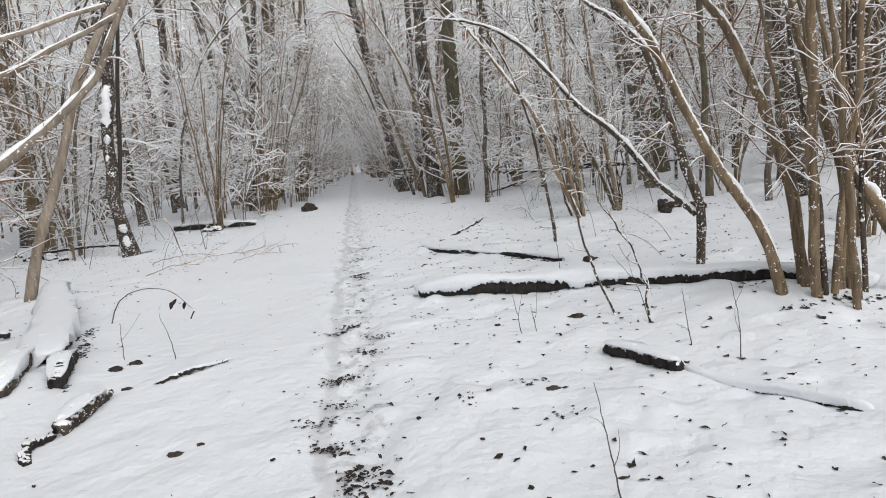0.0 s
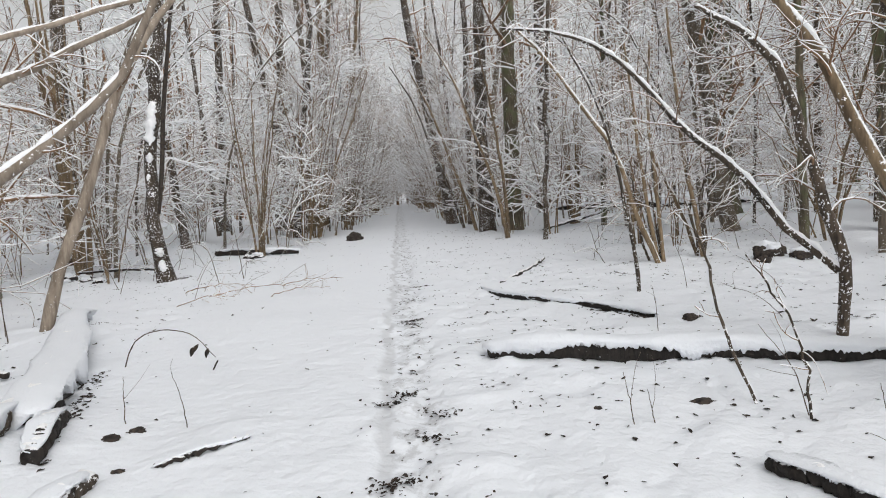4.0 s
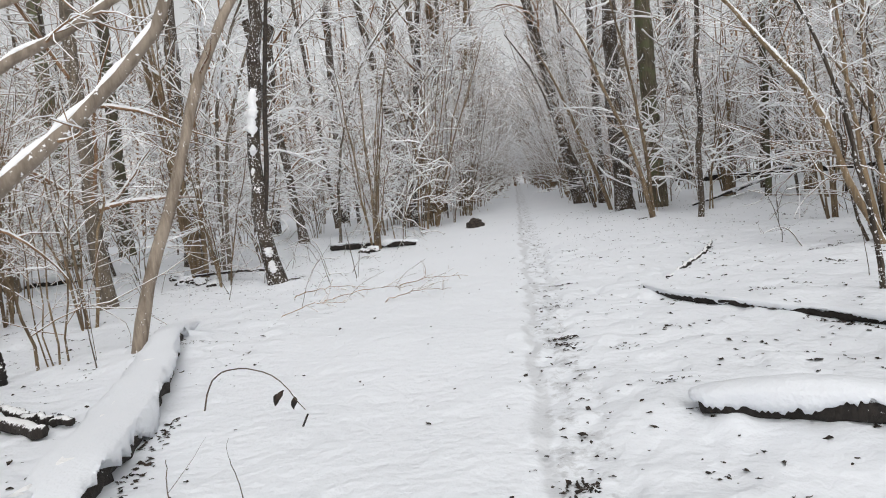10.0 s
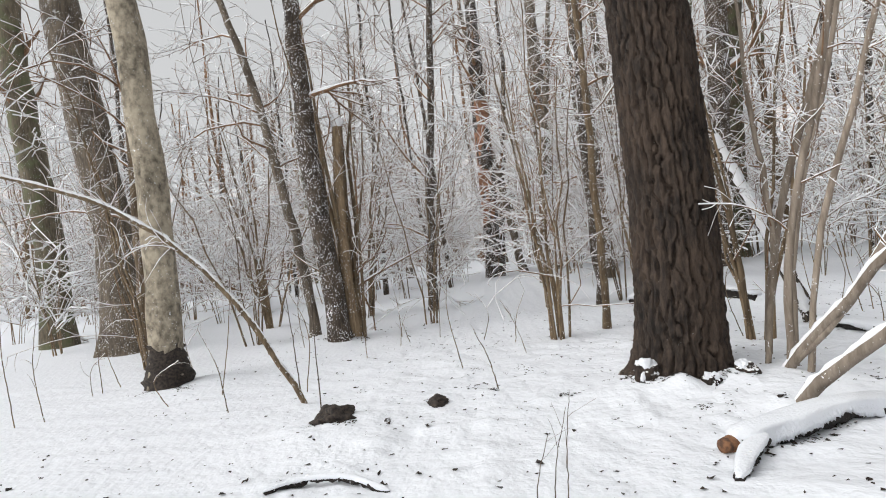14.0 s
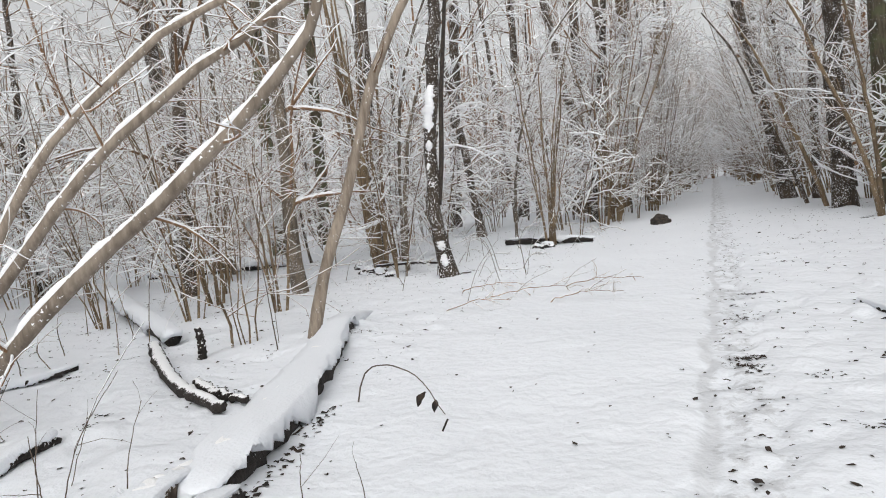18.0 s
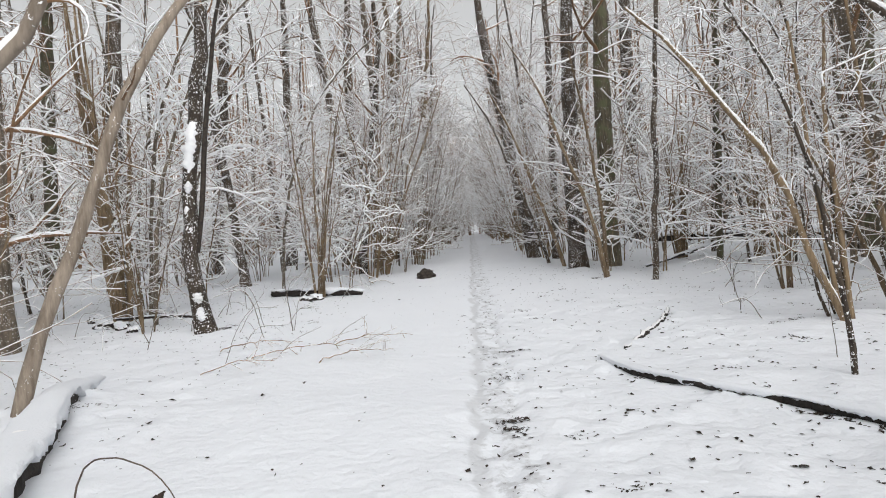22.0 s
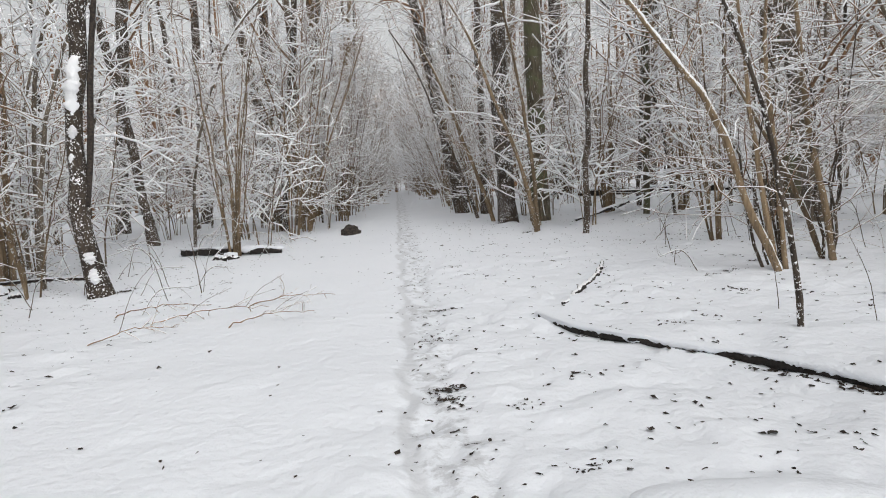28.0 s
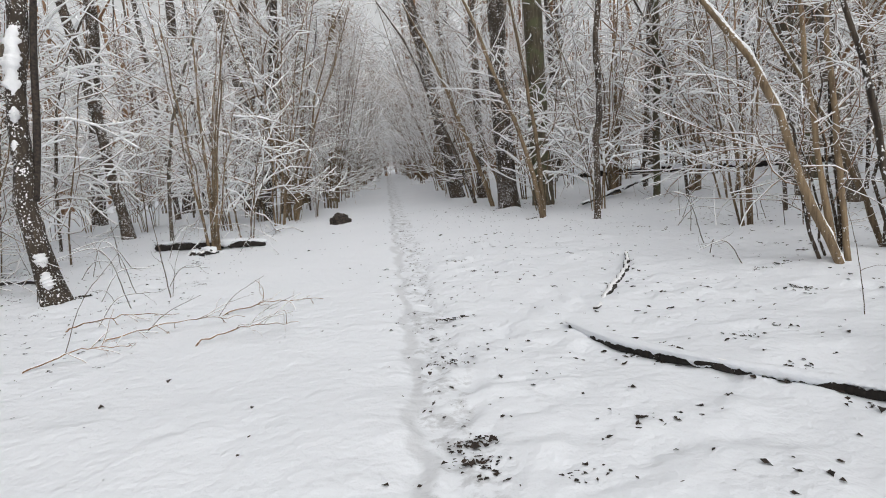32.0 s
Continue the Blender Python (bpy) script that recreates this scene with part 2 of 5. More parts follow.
def bend(points, radii, k, rng=None, wob=0.0):
    """A smooth line of k points through a few points, with its radii."""
    p = np.asarray(points, float)
    r = np.interp(np.linspace(0, 1, len(p)), np.linspace(0, 1, len(radii)), radii)
    s = np.r_[0, np.cumsum(np.linalg.norm(np.diff(p, axis=0), axis=1))]
    t = np.linspace(0, s[-1], k)
    tang = np.gradient(p, s, axis=0)
    i = np.clip(np.searchsorted(s, t, "right") - 1, 0, len(p) - 2)
    h = (s[i + 1] - s[i])[:, None]
    x = ((t - s[i]) / (s[i + 1] - s[i]))[:, None]
    out = (2 * x**3 - 3 * x**2 + 1) * p[i] + (x**3 - 2 * x**2 + x) * h * tang[i] + (3 * x**2 - 2 * x**3) * p[i + 1] + (x**3 - x**2) * h * tang[i + 1]
    if rng is not None and wob:
        out[1:-1] += rng.normal(0, wob, (k - 2, 3))
    return out, np.interp(t, s, r)


def grow(par, rad, n, rng, s=(0.3, 1.0), length=1.0, angle=(35, 65), rise=0.1, wander=0.18, ratio=0.5, k=5, tip=0.3, least=0.003, bow=0.55, sag=0.9):
    """n side branches on the lines par (m, k, 3) with radii rad: their lines and radii."""
    m, kk, _ = par.shape
    weight = np.linalg.norm(np.diff(par, axis=1), axis=2).sum(1)
    who = rng.choice(m, n, p=weight / weight.sum())
    at = rng.uniform(*s, n) * (kk - 1)
    i = np.minimum(at.astype(int), kk - 2)
    f = (at - i)[:, None]
    start = par[who, i] * (1 - f) + par[who, i + 1] * f
    r0 = rad[who, i] * (1 - f[:, 0]) + rad[who, i + 1] * f[:, 0]
    tan = unit(par[who, i + 1] - par[who, i])
    side = unit(np.cross(tan, rng.normal(size=(n, 3))))
    ang = np.radians(rng.uniform(*angle, n))[:, None]
    d = np.cos(ang) * tan + np.sin(ang) * side
    size = length * rng.uniform(0.45, 1.15, n) * (1.15 - 0.55 * at / (kk - 1))
    line = [start]
    turn = rng.normal(0, bow / k, (n, 3))
    for i in range(k - 1):
        lift = rise - (sag / k) * i / (k - 1)
        d = unit(d + turn + rng.normal(0, wander * 0.7, (n, 3)) + np.array([0, 0, lift]))
        line.append(line[-1] + d * (size / (k - 1))[:, None])
    r = np.maximum(r0 * ratio, least)[:, None] * np.linspace(1, tip, k)
    return np.stack(line, 1), np.maximum(r, least * 0.6)


def snow_on(paths, radii, rng, sides=4, thick=1.0, least=0.006):
    """Ridges of snow along the upper side of branches, thin where they are steep."""
    tan = unit(np.gradient(paths, axis=1))
    level = np.sqrt(np.clip(1 - tan[..., 2] ** 2, 0, 1))
    r = np.maximum(radii * 0.85, least) * thick
    r = r * np.clip((level - 0.1) * 1.7, 0.02, 1) * rng.uniform(0.55, 1.3, radii.shape)
    above = unit(np.array([0, 0, 1.0]) - tan * tan[..., 2:3])
    centre = paths + above * (radii * 0.6 + r * 0.45)[..., None]
    return tubes(centre, r, sides)


def part(name, me, parent, label="", kind=""):
    ob = new(name, me)
    ob.parent = parent
    if kind:
        ob["kind"] = kind
    if label:
        ob["label"] = label
    return ob


def thing(name, x, y, z=0.0, label="", category="", group="", kind=""):
    ob = tagged(new(name), label, category, group, kind)
    ob.location = (x, y, z)
    return ob


# ---- ground ----
def path_x(y):
    return -0.2 - 0.062 * y


# low heaps of snow over roots, stones and brash: x, y, radius, height
MOUNDS = [(-6.1, 4.11, 0.15, 0.11), (-6.29, 3.8, 0.25, 0.06), (-6.21, 4.6, 0.2, 0.05), (-6.14, 3.71, 0.7, 0.05), (-5.83, 5.11, 0.6, 0.1), (-7.14, 4.65, 0.8, 0.09), (-5.83, 1.01, 0.5, 0.07), (-5.26, 5.99, 0.6, 0.09), (-3.94, 5.62, 0.7, 0.07),
          (-6.63, 7.18, 0.9, 0.1), (-8.73, 7.6, 1.0, 0.12), (-4.95, 8.92, 0.8, 0.08), (-3.13, 5.11, 0.5, 0.1), (-3.49, 4.36, 0.6, 0.1), (-8.67, -1.53, 0.7, 0.1),
          (0.79, 6.41, 0.45, 0.05), (2.05, 6.15, 0.5, 0.06), (3.2, 4.9, 0.7, 0.09), (4.76, 10.4, 0.8, 0.12), (1.24, 9, 0.5, 0.04), (-8.76, 15.69, 1.0, 0.12),
          (-5.73, 13.55, 0.6, 0.06), (1.36, 19.08, 1.0, 0.08), (-11.7, -0.45, 0.9, 0.1), (-15.05, -6.75, 1.3, 0.15), (3.12, 11.35, 0.8, 0.06)]


def height(x, y):
    x, y = np.asarray(x, float), np.asarray(y, float)
    far = np.clip((np.hypot(x, y - 6) - 25) / 40, 0, 1)
    off = x - path_x(y)
    smooth = 0.45 + 0.55 * np.clip(np.abs(off + 1.5) - 0.9, 0, 1)
    h = 0.022 * value_noise(x, y, 3, 1.7) + 0.011 * value_noise(x, y, 4, 0.55) + 0.02 * smooth * value_noise(x, y, 5, 0.24)
    h = h + smooth * 0.05 * np.clip(value_noise(x, y, 8, 0.26) - 0.3, 0, 1) - 0.06 * smooth * np.clip(value_noise(x + 31, y, 9, 0.17) - 0.5, 0, 1)
    h = h + far * 0.3 * value_noise(x, y, 6, 17.0)
    for mx, my, mr, mh in MOUNDS:
        h = h + mh * np.exp(-((x - mx) ** 2 + (y - my) ** 2) / mr**2)
    side = x - path_x(y)
    h = h - 0.025 * np.exp(-((side / 0.3) ** 2))
    return h


def axis(lo, hi, fine_lo, fine_hi, d):
    out = list(np.arange(fine_lo, fine_hi, d))
    a, s = fine_hi, d
    while a < hi:
        out.append(a)
        s *= 1.12
        a += s
    out.append(hi)
    a, s = fine_lo, d
    low = []
    while a > lo:
        s *= 1.12
        a -= s
        low.append(max(a, lo))
    return np.array(low[::-1] + out)


def build_ground():
    xs, ys = axis(-320, 320, -9, 5, 0.05), axis(-320, 320, 1, 14, 0.05)
    x, y = np.meshgrid(xs, ys, indexing="ij")
    z = height(x, y)
    rng = np.random.RandomState(11)
    # footprints along the path, and a groove beside them
    yy = 1.0
    fine = np.abs(x - path_x(y)) < 0.9
    near = fine & (y < 24) & (y > -3)
    px, py, pz = x[near], y[near], z[near]
    side = px - path_x(py)
    pz -= 0.02 * np.exp(-(((side + 0.17) / 0.05) ** 2))
    while yy < 20:
        fx, fy = path_x(yy) + rng.uniform(-0.1, 0.22), yy
        lx, ly = rng.uniform(0.05, 0.09), rng.uniform(0.1, 0.17)
        d = ((px - fx) / lx) ** 2 + ((py - fy) / ly) ** 2
        pz -= rng.uniform(0.015, 0.04) * np.exp(-(d**1.5))
        yy += rng.uniform(0.1, 0.24)
    z[near] = pz
    i = np.arange(x.size).reshape(x.shape)
    q = np.stack([i[:-1, :-1], i[1:, :-1], i[1:, 1:], i[:-1, 1:]], -1).reshape(-1, 4)
    me = mesh_of("ground", np.stack([x, y, z], -1).reshape(-1, 3), q, M_GROUND)
    tagged(new("ground", me), "snow-covered forest floor with a trodden footpath", "ground", kind="structure")


# ---- woodland plants ----
def furrowed(line, r, seed):
    """The trunk of an old oak: ridges of bark that run up and braid into each other."""
    rng = np.random.RandomState(seed)
    s = np.r_[0, np.cumsum(np.linalg.norm(np.diff(line, axis=0), axis=1))]
    t = np.r_[np.linspace(0, 5.2, 250), np.linspace(5.4, s[-1], 24)]
    p = np.stack([np.interp(t, s, line[:, i]) for i in range(3)], -1)
    rr = np.interp(t, s, r)
    n = 190
    a = np.linspace(0, 2 * np.pi, n, endpoint=False)
    u, w = np.meshgrid(a * 0.38, t)
    # wraps round the stem: blend the noise over its seam
    seam = np.clip((u / (2 * np.pi * 0.38) - 0.9) / 0.1, 0, 1)

    def wrapped(cu, cw, sd):
        one = value_noise(u / cu, w / cw, sd, 1.0)
        two = value_noise((u - 2 * np.pi * 0.38) / cu, w / cw, sd, 1.0)
        return one * (1 - seam) + two * seam

    sway = 0.42 * wrapped(0.16, 0.3, 41) + 0.34 * wrapped(0.05, 0.1, 42)
    rows = 26 * a[None] / (2 * np.pi)
    one = np.abs(np.sin(np.pi * (rows + sway + 0.9 * w)))
    two = np.abs(np.sin(np.pi * (rows + 0.5 * wrapped(0.12, 0.28, 44) - 1.0 * w)))
    ridge = np.minimum(np.minimum(one, two + 0.25 + 0.35 * wrapped(0.12, 0.12, 45)) * 2.3, 1).clip(0, 1)
    cross = np.clip(wrapped(0.045, 0.07, 43) * 1.6, -1, 0.35)
    d = 0.074 * ridge**0.85 + 0.016 * cross + 0.004 * rng.normal(size=u.shape)
    d = d - 0.052
    foot = 0.1 * np.exp(-w / 0.16) * (1 + 0.8 * np.sin(a * 5 + 1)[None])
    ring = (rr[:, None] + d + foot)
    return tubes(p[None], ring[None], n)


def tree(name, points, radii, mat, label, seed, top=13.0, limbs=14, boughs=60, twigs=160, sides=12, low=0.35, flare=0.3, snowy=1.0, spread=2.6, group="", crook=0.02, old=False, fine=0.0):
    """A standing tree: the trunk leads on from the given points to its top."""
    rng = np.random.RandomState(seed)
    p = [np.array(q, float) for q in points]
    d = unit(p[-1] - p[-2])
    while p[-1][2] < top:
        d = unit(d + np.array([rng.normal(0, 0.06), rng.normal(0, 0.06), 0.25]))
        p.append(p[-1] + d * min(2.5, top - p[-1][2] + 0.3))
    base = p[0].copy()
    base[2] = float(height(base[0], base[1])) - 0.04
    p = [q - base for q in p]
    p[0] = np.zeros(3)
    given = list(radii) + list(np.linspace(radii[-1], 0.03, max(2, len(p) - len(points) + 1))[1:])
    rr = np.interp(np.linspace(0, 1, len(p)), np.linspace(0, 1, len(given)), given)
    k = 26
    line, r = bend(p, rr, k, rng, crook)
    s = np.linalg.norm(line - line[0], axis=1)
    root = thing(name, *base, label, "tree", group)
    if old:
        part("trunk", mesh_of("trunk", *furrowed(line, r, seed), mat), root)
    else:
        ring = r[:, None] * (1 + 0.05 * rng.normal(size=(k, sides)))
        ring *= 1 + flare * np.exp(-s / (1.6 * radii[0] + 0.05))[:, None] * (1 + 0.5 * rng.normal(size=sides) * np.exp(-s / 0.3)[:, None])
        part("trunk", mesh_of("trunk", *tubes(line[None], ring[None], sides), mat), root)
    kb, kc, sb = (5, 4, 3) if fine else (6, 5, 4)
    a, ra = grow(line[None], r[None], limbs, rng, (low, 0.97), spread, (40, 80), 0.1, 0.16, 0.3, 7, least=0.011, bow=0.8)
    b, rb = grow(a, ra, boughs, rng, (0.2, 1), spread * 0.62, (30, 70), 0.05, 0.22, 0.55, kb, least=0.007 + fine)
    c, rc = grow(b, rb, twigs, rng, (0.1, 1), spread * 0.34, (25, 65), 0.02, 0.25, 0.6, kc, least=0.005 + fine)
    v = joined([tubes(a, ra, 5), tubes(b, rb, sb), tubes(c, rc, 3)])
    part("crown", mesh_of("crown", *v, M_TWIG), root, "bare brown branches and fine twigs", "stuff")
    w = joined([snow_on(a, ra, rng, 4, 0.9 * snowy, 0.012 + fine), snow_on(b, rb, rng, sb, 0.9 * snowy, 0.0095 + fine * 1.2), snow_on(c, rc, rng, 3, snowy, 0.0068 + fine * 1.2)])
    part("crown_snow", mesh_of("crown_snow", *w, M_SNOW), root, "fresh snow lying along the branches", "stuff")
    return root


def bush(name, label, seed, stems=8, tall=4.0, splay=0.28, boughs=50, twigs=220, r=0.022, lean=(0, 0), mat=None, split=True, reach=1.0, group="hazel bushes", fine=0.0):
    """A coppiced bush: stems from one stool, with fine snowy twigs. Built round the origin."""
    rng = np.random.RandomState(seed)
    root = thing(name, 0, 0, 0, label, "bush", group)
    k, lines, rads = 8, [], []
    for _ in range(stems):
        a = rng.uniform(0, 2 * np.pi)
        h = tall * rng.uniform(0.55, 1.1)
        out = splay * h * rng.uniform(0.3, 1.2)
        start = np.array([np.cos(a), np.sin(a), 0]) * rng.uniform(0.03, 0.16)
        s = np.linspace(0, 1, k)[:, None]
        way = np.array([np.cos(a) * out + lean[0] * h, np.sin(a) * out + lean[1] * h, h])
        line = start + way * s + np.array([np.cos(a), np.sin(a), -0.6]) * out * 0.5 * s**2
        line[1:] += rng.normal(0, 0.035, (k - 1, 3))
        line[0, 2] = -0.12
        lines.append(line)
        rads.append(r * rng.uniform(0.6, 1.3) * np.linspace(1, 0.3, k))
    lines, rads = np.array(lines), np.array(rads)
    if split:
        for a, ra in zip(lines, rads):
            part("stem", mesh_of("stem", *tubes(a[None], ra[None], 6), mat or M_HAZEL), root)
    else:
        part("stem", mesh_of("stem", *tubes(lines, rads, 4), mat or M_HAZEL), root, "cluster of slender brown stems", "stuff")
    kb, kc, sb = (5, 4, 3) if fine else (7, 5, 4)
    b, rb = grow(lines, rads, boughs, rng, (0.12, 1), 1.5 * reach, (35, 85), 0.06, 0.24, 0.45, kb, least=0.0055 + fine * 0.5, bow=1.1)
    c, rc = grow(b, rb, twigs, rng, (0.1, 1), 0.72 * reach, (30, 80), 0.03, 0.3, 0.6, kc, least=0.0035 + fine * 0.5, bow=1.0)
    part("crown", mesh_of("crown", *joined([tubes(b, rb, sb), tubes(c, rc, 3)]), M_TWIG), root, "fine bare brown twigs", "stuff")
    v = joined([snow_on(lines, rads, rng, sb, 0.9, 0.009), snow_on(b, rb, rng, sb, 1.0, 0.0066 + fine * 1.4), snow_on(c, rc, rng, 3, 1.0, 0.005 + fine * 1.4)])
    part("crown_snow", mesh_of("crown_snow", *v, M_SNOW), root, "fresh snow lying along the twigs", "stuff")
    return root


def stem(name, points, radii, label, seed, mat=None, boughs=8, twigs=30, reach=0.8, snowy=1.0, sides=9, category="sapling", ridge=True, group="", s=(0.25, 1), fleck=0.6, bough=None):
    """One slender or leaning stem with its side branches."""
    rng = np.random.RandomState(seed)
    p = np.array(points, float)
    base = p[0].copy()
    line, r = bend(p - base, radii, 16, rng, 0.008)
    line[0, 2] -= 0.06
    root = thing(name, *base, label, category, group)
    part("trunk", mesh_of("stem_wood", *tubes(line[None], r[None] * (1 + 0.06 * rng.normal(size=(1, 16))), sides), mat or M_HAZEL), root)
    pieces, lines, rads = [], line[None], r[None]
    if bough:
        arm, ra = bend(np.array(bough[0], float) - base, bough[1], 16, rng, 0.008)
        part("bough", mesh_of("bough", *tubes(arm[None], ra[None], sides), mat or M_HAZEL), root, "long bough bent over under snow")
        lines, rads = np.stack([line, arm]), np.stack([r, ra])
        fine, rf = bend(arm, ra, 60)
        pieces.append(snow_on(fine[None], rf[None], rng, 7, snowy, 0.008 * fleck))
    if boughs:
        b, rb = grow(lines, rads, boughs, rng, s, reach, (30, 75), 0.06, 0.2, 0.26, 7, least=0.004, bow=0.9)
        c, rc = grow(b, rb, twigs, rng, (0.15, 1), reach * 0.42, (25, 65), 0.03, 0.25, 0.6, 4, least=0.003)
        part("crown", mesh_of("crown", *joined([tubes(b, rb, 5), tubes(c, rc, 3)]), M_TWIG), root, "fine bare twigs", "stuff")
        pieces += [snow_on(b, rb, rng, 5, snowy, 0.011 * fleck), snow_on(c, rc, rng, 4, snowy, 0.008 * fleck)]
    if ridge:
        fine, rf = bend(line, r, 60, rng, 0.0)
        pieces.append(snow_on(fine[None], rf[None], rng, 7, 0.85 * snowy, 0.006 * fleck))
    if pieces:
        part("crown_snow", mesh_of("stem_snow", *joined(pieces), M_SNOW), root, "snow lying along the upper side", "stuff")
    return root


def log(name, points, radii, label, seed, cap=0.09, mat=None, k=40, sides=14, bare=0.45, lift=0.0, wide=1.0, back=2):
    """A fallen log or branch under a thick cap of snow."""
    rng = np.random.RandomState(seed)
    p = np.array(points, float)
    p[:, 2] += height(p[:, 0], p[:, 1]) + lift
    base = p[0].copy()
    line, r = bend(p - base, radii, k, rng, 0.008)
    root = thing(name, *base, label, "log")
    rough = r[:, None] * (0.96 + 0.08 * rng.normal(size=(k, sides)))
    rough[0] *= 0.02
    rough[-1] *= 0.02
    body = line.copy()
    body[0] += (line[1] - line[0]) * 0.92
    body[-1] += (line[-2] - line[-1]) * 0.92
    part("wood", mesh_of("log_wood", *tubes(body[None], rough[None], sides), mat or M_ROT), root)
    if cap:
        kk = k * 5
        fine, rf = bend(p - base, radii, kk)
        arc = np.r_[0, np.cumsum(np.linalg.norm(np.diff(fine, axis=0), axis=1))]

        def slow(lo, hi, cell, n):
            return (lo + hi) / 2 + (hi - lo) / 2 * value_noise(arc, np.full(kk, 7.3 * n), seed + n, cell)

        end = np.minimum(1, np.minimum(arc, arc[-1] - arc) / (0.09 + rf))
        end = np.sqrt(1 - (1 - end) ** 2) + 0.01
        tan = np.gradient(fine, axis=0)
        soft = np.ones(15) / 15
        tan = np.stack([np.convolve(np.pad(tan[:, j], 7, "edge"), soft, "valid") for j in range(3)], -1)
        side = unit(np.cross(tan, np.array([0, 0, 1.0])))
        half = rf * wide * slow(0.95, 1.1, 0.4, 1) + cap * slow(0.06, 0.2, 0.3, 2)
        top = cap * slow(0.45, 1.0, 0.5, 3)
        drops = []
        for n in (4, 5):
            edge = bare + (1.3 if n == 4 + back else 0) + slow(-0.8, 0.8, 0.45, n) + slow(-0.45, 0.45, 0.23, n + 4) + slow(-0.14, 0.14, 0.06, n + 8)
            edge = edge + 0.2 + rng.normal(0, 0.1, kk) + 1.1 * np.clip(slow(-1, 1, 0.09, n + 16) - 0.45, 0, 1)
            drops.append(rf * np.clip(edge, -0.35, 2.1))
        a = np.linspace(np.pi, 0, 11)
        fl, fr = (1.7 if back == 0 else 0.98), (1.7 if back == 1 else 0.98)
        shape = [(-half * fl, -drops[0], 0), (-half * (fl + 1.02) / 2, -drops[0] * 0.5, 0)]
        shape += [(half * np.cos(b) * (1 - 0.12 * np.sin(b)), top * np.sin(b) ** 0.8, 1) for b in a]
        shape += [(half * (fr + 1.02) / 2, -drops[1] * 0.5, 0), (half * fr, -drops[1], 0), (half * 0.1, -rf * 0.5, 0)]
        sx = np.stack([q[0] for q in shape], 1) * end[:, None]
        up = np.stack([np.broadcast_to(q[1], kk) for q in shape], 1) * end[:, None]
        along, over = np.meshgrid(arc, np.arange(len(shape)) * 0.13, indexing="ij")
        lumpy = 1 + 0.15 * value_noise(along, over, seed + 30, 0.27) + 0.06 * value_noise(along, over * 2, seed + 31, 0.1)
        sx, up = sx * lumpy, up * lumpy
        v = fine[:, None] + side[:, None] * sx[..., None] + np.array([0, 0, 1.0]) * (up + rf[:, None] * 0.82)[..., None]
        m = len(shape)
        i = np.arange(kk * m).reshape(kk, m)
        q = np.stack([i[:-1], np.roll(i, -1, 1)[:-1], np.roll(i, -1, 1)[1:], i[1:]], -1).reshape(-1, 4)
        part("snow_cap", mesh_of("snow_cap", v.reshape(-1, 3), q, M_DRIFT), root, "thick rounded cap of fresh snow")
    return root


